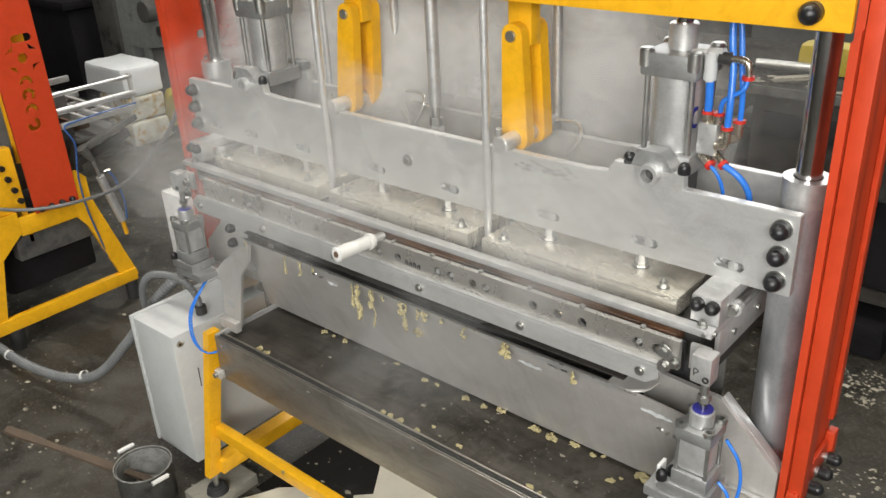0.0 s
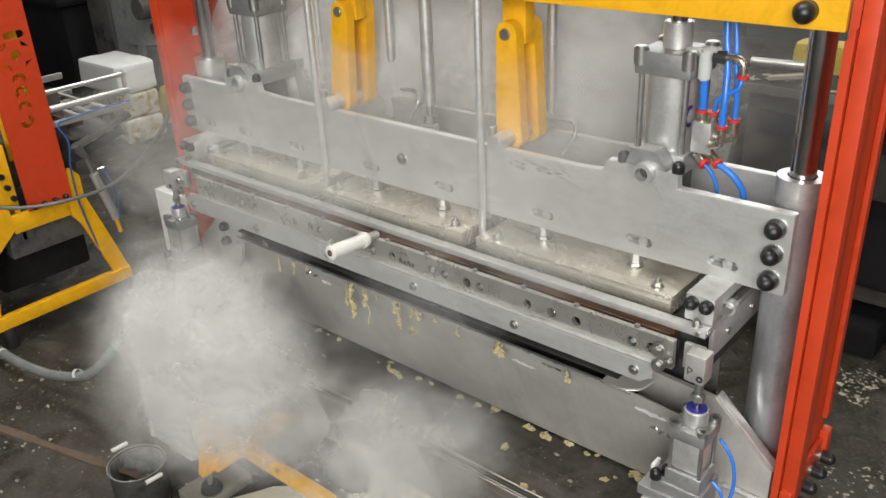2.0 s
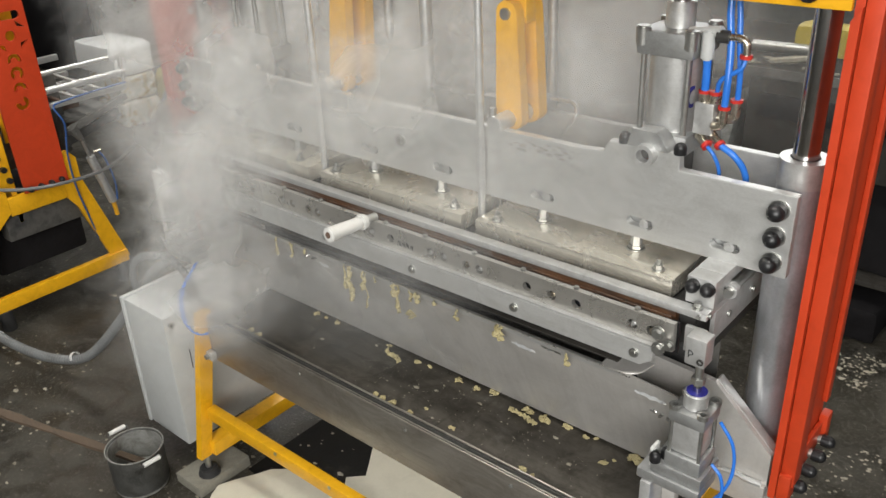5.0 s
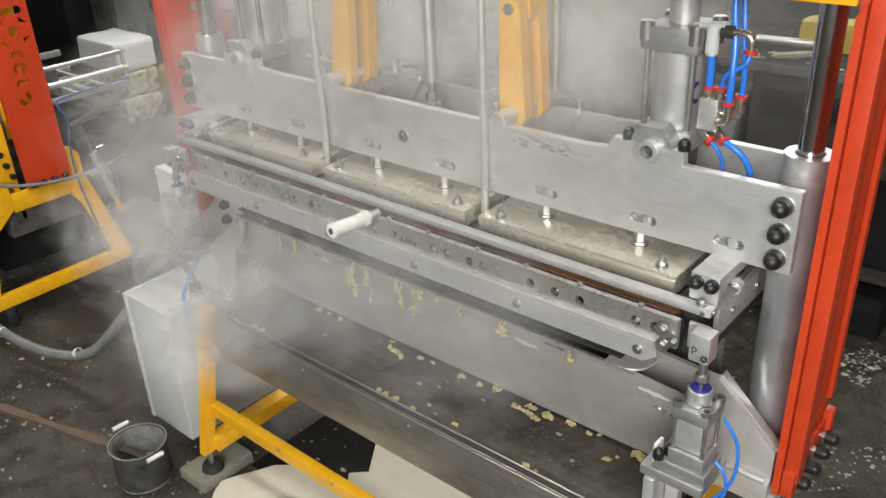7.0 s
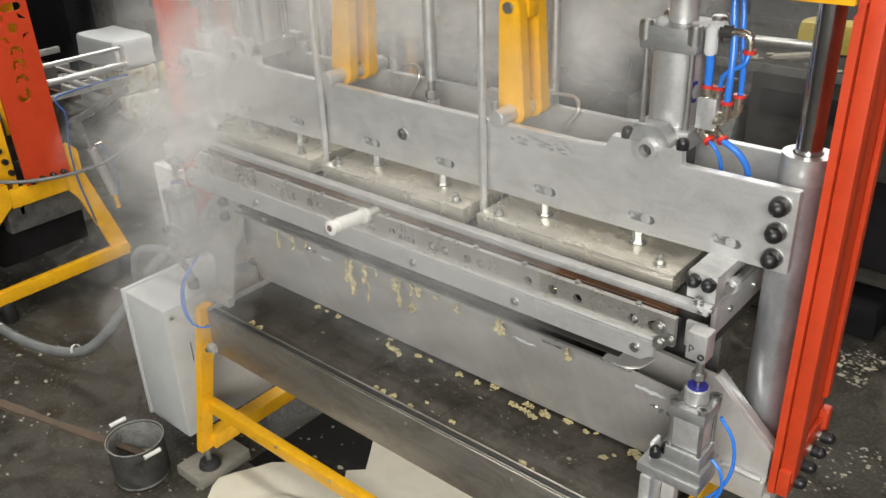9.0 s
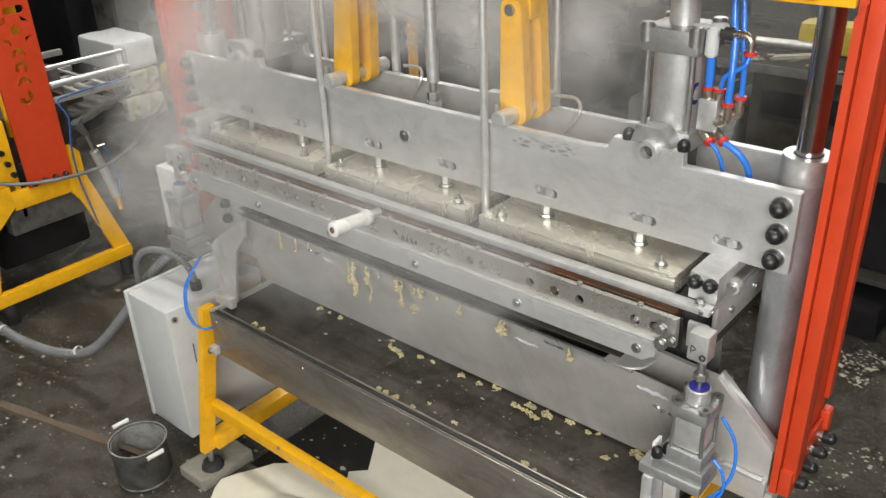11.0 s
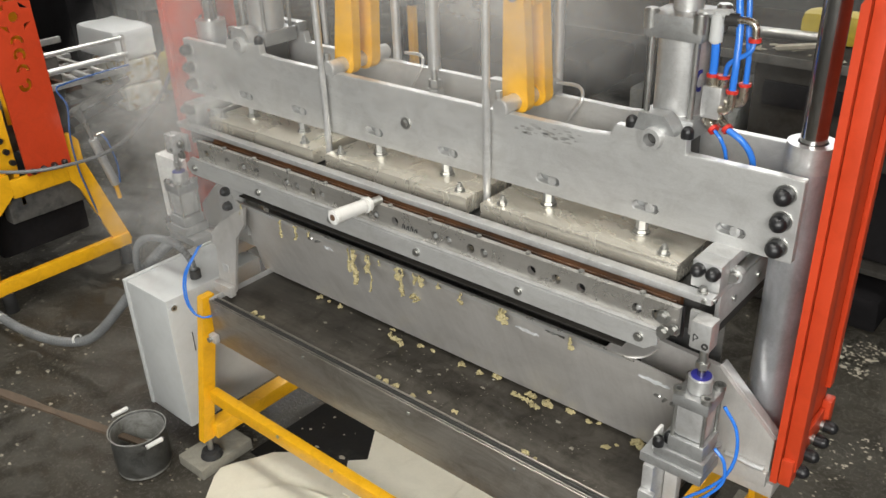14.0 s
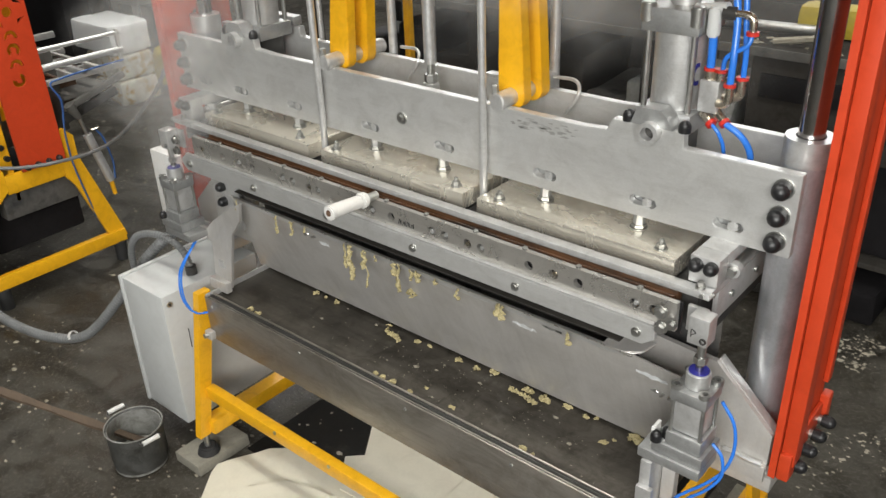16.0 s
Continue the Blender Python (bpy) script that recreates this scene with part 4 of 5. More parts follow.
def tray():
    t = thing("drip_tray", "long stained steel drip tray with a folded rim", "tray")
    x0, x1 = -1.728, -0.462
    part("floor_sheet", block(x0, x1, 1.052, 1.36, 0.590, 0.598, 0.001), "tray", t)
    part("front_side", block(x0, x1, 1.028, 1.0325, 0.482, 0.606, 0.001), "trayside", t)
    # rim bed coloured dark for the shade in the grooves between the folds
    part("shaded_front_rim", block(x0, x1, 1.0335, 1.0560, 0.590, 0.6050, 0.0015), "dark", t)
    part("rim_fold", rod((x0, 1.0300, 0.6075), (x1, 1.0300, 0.6075), 0.0022, 8), "trayside", t)
    part("rim_fold", rod((x0, 1.0372, 0.6068), (x1, 1.0372, 0.6068), 0.0014, 8), "trayside", t)
    part("rim_fold", rod((x0, 1.0555, 0.6062), (x1, 1.0555, 0.6062), 0.0024, 8), "trayside", t)
    # this fold is dark too, as part of the groove's shade
    part("rim_fold", rod((x0, 1.0470, 0.6068), (x1, 1.0470, 0.6062), 0.0014, 8), "dark", t)
    part("rear_side", block(x0, x1, 1.3605, 1.365, 0.47, 0.66, 0.001), "trayside", t)
    latch = part("latch", block(x0 - 0.004, x0 + 0.022, 1.010, 1.0275, 0.488, 0.512, 0.003), "sheet", t, "small steel latch")
    part("latch_screw", rod((x0 + 0.006, 1.010, 0.50), (x0 + 0.006, 1.002, 0.50), 0.007, 12), "zinc", latch)
    part("left_side", block(x0 - 0.0045, x0 - 0.0005, 1.033, 1.36, 0.560, 0.612, 0.001), "alu", t)
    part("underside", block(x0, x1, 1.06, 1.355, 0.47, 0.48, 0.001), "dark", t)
    for x in (-1.70, -1.36, -1.02, -0.74):
        part("rivet", rod((x, 1.0278, 0.588), (x, 1.024, 0.588), 0.0045, 10, bevel=0.001), "zinc", t)
    return t


def base_frame():
    """The yellow stand: two side frames with feet, joined by long bars."""
    f = thing("press_stand", "yellow painted steel stand with rubber feet", "stand")
    for x in (-1.755, -0.455):
        w = 0.012 if x < XC else 0.016
        leg = [(0.940, 0.178), (0.975, 0.178), (1.000, 0.300), (1.056, 0.575), (1.056, 0.612), (1.020, 0.612)]
        part("front_leg", prism(leg, [], "x", x - w, x + w), "yellow", f)
        part("foot_beam", block(x - w - 0.004, x + 0.03, 0.976, 1.66, 0.180, 0.224, 0.003), "yellow", f)
        rear = [(1.66, 0.178), (1.70, 0.178), (1.60, 0.612), (1.56, 0.612)]
        part("rear_leg", prism(rear, [], "x", x - w, x + w), "yellow", f)
        if x < XC:
            part("top_beam", block(x - w, x + 0.03, 1.067, 1.56, 0.545, 0.588, 0.003), "yellow", f)
        for y in (0.962, 1.64):
            foot = part("foot", rod((x + 0.003, y, 0.115), (x + 0.003, y, 0.140), 0.033, 24, 0.025, bevel=0.004), "rubber", f, "black rubber levelling foot")
            part("foot_screw", rod((x + 0.003, y, 0.138), (x + 0.003, y, 0.182), 0.008, 12), "zinc", foot)
    part("side_plate", prism([(1.10, 0.618), (1.40, 0.618), (1.53, 0.45), (1.60, 0.225), (1.555, 0.225), (1.49, 0.42), (1.38, 0.55), (1.25, 0.56), (1.16, 0.53), (1.10, 0.46)], [], "x", -0.438, -0.424), "yellow", f)
    part("front_bar", block(-1.742, -0.475, 0.985, 1.012, 0.295, 0.333, 0.003), "yellow", f)
    part("rear_bar", block(-1.742, -0.475, 1.60, 1.63, 0.295, 0.333, 0.003), "yellow", f)
    for x in (-1.45, -1.25, -1.05, -0.85):
        part("bar_screw", rod((x, 0.9845, 0.326), (x, 0.982, 0.326), 0.005, 10), "zinc", f)
    # carriers of the two side posts
    for a, b in ((-1.96, -1.84), (-0.422, -0.31)):
        part("post_carrier", block(a, b, 1.21, 1.40, 0.630, 0.662, 0.003), "sheet", f)
        part("post_cheek", block(a if a < XC else b - 0.012, a + 0.012 if a < XC else b, 1.225, 1.40, 0.6625, 0.70, 0.002), "sheet", f)
    for y in (0.962, 1.64):
        for x in (-1.755, -0.455):
            bm = block(x - 0.078, x + 0.036, y - 0.060, y + 0.115, GROUND, 0.115, 0.004)
            for v in bm.verts:
                v.co += noise.noise_vector(v.co * 30) * 0.004 * (v.co.z > 0.1)
            tagged(part("levelling_stone", bm, "stone"), "rough concrete slab under the foot of the stand", "block", "levelling stones")
    return f


def control_box():
    b = thing("control_box", "light grey enamelled steel control cabinet on the stand", "control box")
    x0, x1, y0, y1, z0, z1 = -2.018, -1.820, 0.955, 1.270, 0.185, 0.607
    part("housing", block(x0 + 0.010, x1, y0, y1, z0, z1 - 0.002, 0.006), "boxgrey", b)
    part("door", block(x0 - 0.006, x0 + 0.007, y0 - 0.003, y1 + 0.003, z0 - 0.003, z1, 0.003), "boxgrey", b)
    s = part("lock", rod((x1 + 0.0, y0 + 0.02, z1 - 0.03), (x1 + 0.004, y0 + 0.02, z1 - 0.03), 0.008, 14), "zinc", b)
    part("keyhole", rod((x1 + 0.0035, y0 + 0.02, z1 - 0.03), (x1 + 0.0048, y0 + 0.02, z1 - 0.03), 0.004, 10), "dark", s)
    for z in (0.42, 0.29):
        part("hinge_pin", rod((x1 + 0.0005, y0 + 0.06, z), (x1 + 0.0005, y0 + 0.06, z + 0.06), 0.0015, 6), "dark", b)
    part("bracket", block(x1 + 0.0005, -1.7675, 1.20, 1.24, 0.50, 0.54, 0.002), "yellow", b)
    j = thing("junction_box", "small white enamelled junction box behind the cylinder", "junction box")
    part("housing", block(-2.150, -2.03, 1.195, 1.25, 0.66, 0.872, 0.005), "white", j)
    part("stay", block(-2.0295, -1.95, 1.21, 1.24, 0.70, 0.73, 0.002), "sheet", j)
    return b


def hoses_left():
    a = thing("flexible_conduit", "thick grey corrugated cable conduit", "conduit")
    part("sleeve", tube([(-1.93, 1.20, 0.70), (-2.03, 1.15, 0.655), (-2.15, 1.10, 0.54), (-2.28, 1.06, 0.38), (-2.44, 1.00, 0.215), (-2.60, 0.95, 0.165), (-2.80, 0.915, 0.155), (-3.0, 0.90, 0.165), (-3.25, 0.88, 0.17)], 0.0165, 14, ribs=0.0034, pitch=0.0125), "conduit", a)
    for p, q in (((-2.502, 0.983, 0.192), (-2.512, 0.980, 0.189)), ((-2.905, 0.905, 0.158), (-2.915, 0.904, 0.158))):
        part("cable_tie", ring(p, q, 0.0185, 0.0168, 14), "white", a)
    b = thing("flexible_conduit", "thin grey conduit looping into the control cabinet", "conduit")
    part("sleeve", tube([(-1.865, 1.085, 0.607), (-1.872, 1.08, 0.665), (-1.905, 1.07, 0.700), (-1.97, 1.06, 0.705), (-2.05, 1.05, 0.680), (-2.105, 1.05, 0.62), (-2.13, 1.06, 0.53), (-2.14, 1.08, 0.46), (-2.12, 1.12, 0.40), (-2.05, 1.14, 0.36), (-2.02, 1.13, 0.36)], 0.0105, 12, ribs=0.0022, pitch=0.009), "conduit", b)
    part("gland", rod((-1.865, 1.085, 0.606), (-1.866, 1.085, 0.630), 0.0155, 14), "dark", b)
    for k in range(2):
        d = 0.008 * k
        tagged(part("air_hose", tube([(-1.785 + d, 1.075, 0.752), (-1.778 + d * 0.4, 1.045, 0.728), (-1.788 + d, 1.01, 0.68), (-1.784 + d * 1.3, 0.995, 0.63), (-1.774 + d * 1.5, 0.995, 0.588), (-1.752 + d, 1.01, 0.560), (-1.725, 1.07, 0.55)], 0.0024, 10), "blue"), "thin blue air hose beside the cabinet", "hose", "blue air hoses")
    for k, pts in enumerate((
        [(-0.372, 1.085, 0.885), (-0.348, 1.085, 0.850), (-0.342, 1.085, 0.80), (-0.352, 1.08, 0.755), (-0.378, 1.075, 0.715), (-0.405, 1.07, 0.685), (-0.425, 1.068, 0.655), (-0.43, 1.075, 0.60)],
        [(-0.374, 1.075, 0.805), (-0.356, 1.075, 0.785), (-0.353, 1.075, 0.745), (-0.375, 1.07, 0.705), (-0.40, 1.066, 0.676), (-0.417, 1.064, 0.64), (-0.425, 1.07, 0.59)])):
        tagged(part("air_hose", tube(pts, 0.0029, 10), "blue"), "thin blue air hose on the small cylinder", "hose", "blue air hoses")
    c = thing("power_cable", "thin grey cable sagging between the two presses", "cable")
    part("sheath", tube([(-3.25, 0.95, 0.66), (-3.0, 1.10, 0.635), (-2.9, 1.27, 0.630), (-2.7, 1.372, 0.717), (-2.4, 1.383, 0.933), (-2.2, 1.349, 1.106), (-2.0, 1.30, 1.30), (-1.96, 1.29, 1.5)], 0.0065, 10), "conduit", c)


# ---- loose things near the press ----
def pot_and_stick():
    cx, cy, z0, z1 = -1.911, 0.839, GROUND, 0.214
    p = thing("cooking_pot", "sooty enamelled pot with two white handles", "pot")
    bm = bmesh.new()
    prof = [(0.0, z0 + 0.001), (0.060, z0 + 0.001), (0.074, z0 + 0.010), (0.077, z0 + 0.03), (0.0775, z1 - 0.004), (0.081, z1), (0.0785, z1 + 0.002), (0.0745, z1 - 0.003)]
    loops = []
    for r, z in prof[1:]:
        loops.append([bm.verts.new((cx + r * math.cos(k * math.tau / 40), cy + r * math.sin(k * math.tau / 40), z)) for k in range(40)])
    bm.faces.new(loops[0])
    for a, b in zip(loops, loops[1:]):
        for k in range(40):
            bm.faces.new((a[k], a[(k + 1) % 40], b[(k + 1) % 40], b[k]))
    part("body", bm, "pot", p)
    part("lining", ring((cx, cy, z0 + 0.006), (cx, cy, z1 - 0.004), 0.0745, 0.0728, 40), "potin", p)
    part("residue", rod((cx, cy, z0 + 0.006), (cx, cy, z0 + 0.035), 0.0725, 40), "potin", p, "dried grey residue in the pot")
    part("rim", ring((cx, cy, z1 - 0.001), (cx, cy, z1 + 0.002), 0.0805, 0.0775, 40), "potin", p)
    for s in (-1, 1):
        a = math.radians(176) if s > 0 else math.radians(-4)
        u, v = Vector((math.cos(a), math.sin(a), 0)), Vector((-math.sin(a), math.cos(a), 0))
        c = Vector((cx, cy, z1 - 0.006))
        h = part("handle_wire", tube([c + u * 0.078 - v * 0.026, c + u * 0.100 - v * 0.026 + Vector((0, 0, 0.008)), c + u * 0.100 + v * 0.026 + Vector((0, 0, 0.008)), c + u * 0.078 + v * 0.026], 0.0025, 8), "iron", p)
        part("handle_grip", rod(c + u * 0.100 - v * 0.024 + Vector((0, 0, 0.008)), c + u * 0.100 + v * 0.024 + Vector((0, 0, 0.008)), 0.0065, 10), "white", h, "white handle sleeve")
    a, b = Vector((-2.262, 0.632, 0.300)), Vector((-1.905, 0.868, 0.128))
    d = (b - a).normalized()
    side = d.cross(Vector((0, 0, 1))).normalized()
    up = side.cross(d)
    bm = bmesh.new()
    loops = []
    for k in range(9):
        q = a + (b - a) * k / 8
        w, h = (0.012 + 0.003 * math.sin(k * 1.7)), 0.004 + 0.001 * math.cos(k)
        loops.append([bm.verts.new(q + side * sx * w + up * sz * h) for sx, sz in ((-1, -1), (1, -1), (1, 1), (-1, 1))])
    for m, n in zip(loops, loops[1:]):
        for k in range(4):
            bm.faces.new((m[k], m[(k + 1) % 4], n[(k + 1) % 4], n[k]))
    bm.faces.new(loops[0]), bm.faces.new(loops[-1])
    tagged(part("stirring_stick", bm, "wood"), "long rusty brown wooden stick resting in the pot", "stick")


def foam_sheets():
    outs = (
        ([(-1.60, 0.72), (-1.639, 0.851), (-1.70, 0.925), (-1.716, 0.959), (-1.695, 1.0), (-1.66, 1.055), (-1.642, 1.09), (-1.60, 1.125), (-1.539, 1.143), (-1.46, 1.165), (-1.39, 1.176), (-1.28, 1.12), (-1.20, 1.02), (-1.22, 0.76)], 0.006),
        ([(-1.494, 1.369), (-1.40, 1.235), (-1.438, 1.195), (-1.36, 1.10), (-1.15, 1.12), (-1.02, 1.20), (-1.111, 1.35), (-1.128, 1.379), (-1.18, 1.46), (-1.34, 1.44)], 0.012),
        ([(-1.111, 1.348), (-1.089, 1.375), (-0.995, 1.352), (-0.90, 1.20), (-1.0, 1.06), (-1.10, 1.16)], 0.022),
        ([(-1.52, 0.86), (-1.57, 0.93), (-1.50, 1.02), (-1.36, 1.06), (-1.25, 0.97), (-1.28, 0.78)], 0.020),
    )
    for i, (o, dz) in enumerate(outs):
        bm = prism(o, [], "z", GROUND + dz, GROUND + dz + 0.005)
        bmesh.ops.subdivide_edges(bm, edges=bm.edges, cuts=3, use_grid_fill=True)
        for v in bm.verts:
            v.co.z += 0.010 * noise.noise(Vector((v.co.x * 6, v.co.y * 6, i))) + 0.004
        tagged(part("foam_sheet", bm, "foam"), "cream coloured thin sheet lying on the floor", "sheet", "foam sheets")


def crumbs():
    """Lumps of wax on the tray and along its rim."""
    spots = ((-1.511, 1.226, 0.016), (-1.478, 1.228, 0.010), (-1.436, 1.228, 0.014), (-1.257, 1.232, 0.011), (-1.151, 1.222, 0.016), (-1.118, 1.226, 0.012), (-1.025, 1.224, 0.018), (-0.974, 1.222, 0.015), (-0.937, 1.234, 0.016), (-0.836, 1.226, 0.020), (-0.789, 1.222, 0.022), (-0.739, 1.232, 0.017), (-0.690, 1.226, 0.010), (-0.672, 1.236, 0.010), (-0.575, 1.225, 0.026),
             (-1.590, 1.070, 0.018), (-1.560, 1.068, 0.016), (-1.143, 1.068, 0.014), (-1.118, 1.066, 0.018), (-1.087, 1.066, 0.016), (-1.041, 1.068, 0.011), (-0.935, 1.082, 0.011), (-0.738, 1.068, 0.017), (-0.714, 1.066, 0.009), (-0.624, 1.180, 0.014), (-1.020, 1.10, 0.009), (-0.610, 1.20, 0.008))
    for i, (x, y, s) in enumerate(spots):
        rnd = random.Random(i + 3)
        bm = bmesh.new()
        # small ragged crumbs that cling together in a string along the tray
        px, py, pz = x - 0.55 * s, y, 0.5985
        for k in range(10):
            r = s * rnd.uniform(0.24, 0.40)
            clump((px, py, pz), r, i * 11 + k, 4 if k < 4 else 2, bm=bm, flat=0.9)
            px, py, pz = px + r * rnd.uniform(-0.25, 0.70), y + (py - y) * 0.6 + r * rnd.uniform(-0.6, 0.6), 0.5985 + r * rnd.uniform(0.0, 0.7)
        tagged(part("wax_lump", bm, "crumb"), "crumbled lump of pale yellow wax on the tray", "wax", "wax lumps")
    bm = clump((-1.10, 1.150, 0.795), 0.008, 77, 5)
    for k in range(5):
        clump((-1.10 + 0.004 * k - 0.008, 1.150 + 0.001 * k, 0.790 - 0.006 * (k % 3)), 0.006, 80 + k, 2, bm=bm)
    tagged(part("wax_lump", bm, "crumb"), "crumb of pale yellow wax stuck to the panel", "wax", "wax lumps")
    for i, (x, z, w) in enumerate(((-0.786, 0.838, 0.055), (-0.515, 0.842, 0.060), (-1.345, 0.842, 0.030))):
        bm = bmesh.new()
        r2 = random.Random(60 + i)
        cols = []
        for k in range(11):
            u = x + w * (k / 10 - 0.5)
            h = 0.0024 * (1 - abs(k / 5 - 1)) + 0.002
            zz = z + r2.uniform(-0.002, 0.002) - (u - x) * 0.06
            cols.append([bm.verts.new((u, 1.110 + (0.890 - zz) * (0.125 / 0.285) - r2.uniform(0.0005, 0.003), zz + h * v)) for v in (-1, 0, 1)])
        for a, b in zip(cols, cols[1:]):
            for v in (0, 1):
                bm.faces.new((a[v], b[v], b[v + 1], a[v + 1]))
        bmesh.ops.solidify(bm, geom=bm.faces[:], thickness=0.0008)
        tagged(part("film_scrap", bm, "wrap"), "crinkled shiny residue stuck to the steel panel", "residue", "residue on the panel")
    rnd = random.Random(5)
    bm = bmesh.new()
    for k in range(190):
        x, y, s = rnd.uniform(-1.66, -0.5), rnd.uniform(1.065, 1.225), rnd.uniform(0.0005, 0.0022) * (3.0 if k % 13 == 0 else 1)
        if k % 3:
            x, y = rnd.gauss(-0.97, 0.22), rnd.gauss(1.15, 0.035)
        if not (-1.66 < x < -0.5 and 1.062 < y < 1.228):
            continue
        c, a = Vector((x, y, 0.5995)), rnd.uniform(0, 6.28)
        vs = [bm.verts.new(c + Vector((math.cos(a + k * 1.256) * s * rnd.uniform(0.5, 1.7), math.sin(a + k * 1.256) * s * rnd.uniform(0.4, 1.2), 0))) for k in range(5)]
        top = bm.verts.new(c + Vector((0, 0, s * 0.5)))
        for k in range(5):
            bm.faces.new((vs[k], vs[(k + 1) % 5], top))
    tagged(part("tray_flakes", bm, "chip"), "small pale flakes scattered on the tray", "flakes", kind="stuff")
    bm = bmesh.new()
    for k in range(7700):
        if k >= 7400:
            x, y, far = rnd.uniform(-1.68, -0.62), rnd.uniform(1.08, 1.70), 0
        elif k < 3000:
            x, y, far = rnd.uniform(-4.8, -1.3), rnd.uniform(0.2, 3.0), 0
        elif k < 6000:
            x, y, far = rnd.gauss(-0.36, 0.20), rnd.gauss(2.75, 0.40), 1
        else:
            x, y, far = rnd.uniform(-1.2, 0.4), rnd.uniform(1.5, 4.0), 0
        # chips lie in drifts
        if noise.noise(Vector((x * 3.1, y * 3.1, 2.0))) + 0.5 * noise.noise(Vector((x * 11, y * 11, 5.0))) < (0.20 if far else (0.10 if x > -1.25 else -0.12)):
            continue
        s = rnd.uniform(0.0012, 0.0065) * (2.2 if rnd.random() < 0.06 else 1)
        c, a = Vector((x, y, GROUND + (0.0035 if k >= 7400 else 0.0005))), rnd.uniform(0, 6.28)
        vs = [bm.verts.new(c + Vector((math.cos(a + j * 1.256) * s * rnd.uniform(0.5, 1.7), math.sin(a + j * 1.256) * s * rnd.uniform(0.4, 1.2), 0))) for j in range(5)]
        top = bm.verts.new(c + Vector((0, 0, s * 0.4)))
        for j in range(5):
            bm.faces.new((vs[j], vs[(j + 1) % 5], top))
    tagged(part("floor_chips", bm, "chip"), "pale chips scattered over the concrete floor", "chips", kind="stuff")


def floor_shade_sheet():
    # thin dark sheet added on the floor in place of the press's shade
    bm = prism([(-1.71, 1.06), (-0.60, 1.06), (-0.58, 1.75), (-1.70, 1.72)], [], "z", GROUND, GROUND + 0.003)
    tagged(part("rubber_mat", bm, "floorshade"), "thin black sheet added for the shade on the floor under the press", "mat")


# ---- the second press, at the left ----
def second_press():
    x = -3.05
    s = thing("second_press", "second press with a red cut-out post and yellow stand", "press")
    def band(u, v, r0, r1, a0, a1, n=9):
        out = [(u + r1 * math.cos(radians(a0 + (a1 - a0) * i / n)), v + r1 * math.sin(radians(a0 + (a1 - a0) * i / n))) for i in range(n + 1)]
        return out + [(u + r0 * math.cos(radians(a1 + (a0 - a1) * i / n)), v + r0 * math.sin(radians(a1 + (a0 - a1) * i / n))) for i in range(n + 1)]
    holes = [slot(1.292, 1.205, 0.075, 0.028), disc(1.281, 1.137, 0.018, 14)]
    for k in range(4):
        a = 45 + 90 * k
        c, d = math.cos(radians(a)), math.sin(radians(a))
        holes.append([(1.281 + 0.040 * c, 1.137 + 0.040 * d), (1.281 + 0.058 * c - 0.022 * d, 1.137 + 0.050 * d + 0.020 * c), (1.281 + 0.058 * c + 0.022 * d, 1.137 + 0.050 * d - 0.020 * c)])
    holes += [band(1.272, 1.052, 0.011, 0.024, -15, 195), band(1.270, 1.008, 0.010, 0.024, -60, 230), band(1.267, 0.952, 0.011, 0.024, -10, 190), band(1.262, 0.902, 0.010, 0.025, -190, 70)]
    web = [(1.185, 0.577), (1.352, 0.577), (1.345, 2.0), (1.165, 2.0)]
    part("post_web", prism(web, holes, "x", x - 0.012, x), "red", s)
    part("post_backing", block(x - 0.10, x - 0.09, 1.20, 1.34, 0.75, 1.6, 0.002), "yellow", s)
    for y in (1.205, 1.245, 1.285, 1.325):
        part("post_bolt", capped(x, y, 0.590, (1, 0, 0), 0.011, 0.018), "black", s)
    part("rear_leg", prism([(1.335, 0.68), (1.375, 0.685), (1.405, 0.65), (1.405, 0.57), (1.53, 0.178), (1.462, 0.178), (1.37, 0.455), (1.34, 0.50)], [], "x", x - 0.030, x - 0.013), "yellow", s)
    part("foot_beam", block(x - 0.034, x - 0.004, 0.90, 1.52, 0.160, 0.212, 0.004), "yellow", s)
    part("front_leg", prism([(1.00, 0.60), (1.12, 0.60), (1.12, 0.52), (1.03, 0.44), (0.985, 0.213), (0.935, 0.213)], [], "x", x - 0.030, x - 0.013), "yellow", s)
    part("cross_plate", block(x - 0.034, x - 0.0135, 1.12, 1.34, 0.505, 0.576, 0.004), "yellow", s)
    part("side_body", block(x - 0.07, x - 0.02, 1.02, 1.165, 0.60, 0.84, 0.01), "yellow", s)
    part("under_beam", block(x - 0.10, x - 0.04, 1.10, 1.40, 0.40, 0.50, 0.006), "iron", s)
    # near-black body added for the darkness under the yellow frame
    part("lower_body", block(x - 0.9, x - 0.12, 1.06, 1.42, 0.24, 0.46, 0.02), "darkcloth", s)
    part("inner_web", block(x - 0.5, x - 0.04, 1.15, 1.17, 0.46, 0.66, 0.003), "yellow", s)
    part("dark_body", block(x - 0.9, x - 0.11, 1.1, 1.45, 0.64, 0.95, 0.01), "iron", s)
    for y in (1.0, 1.49):
        part("foot", rod((x - 0.02, y, GROUND), (x - 0.02, y, 0.162), 0.025, 16), "rubber", s)
    part("rack_panel", block(x - 0.44, x - 0.16, 1.38, 1.54, 0.70, 0.84, 0.004), "rust", s)
    for dx in (0.13, 0.30):
        part("rack_rail", block(x - dx - 0.018, x - dx, 1.36, 1.60, 0.842, 0.862, 0.003), "alu", s)
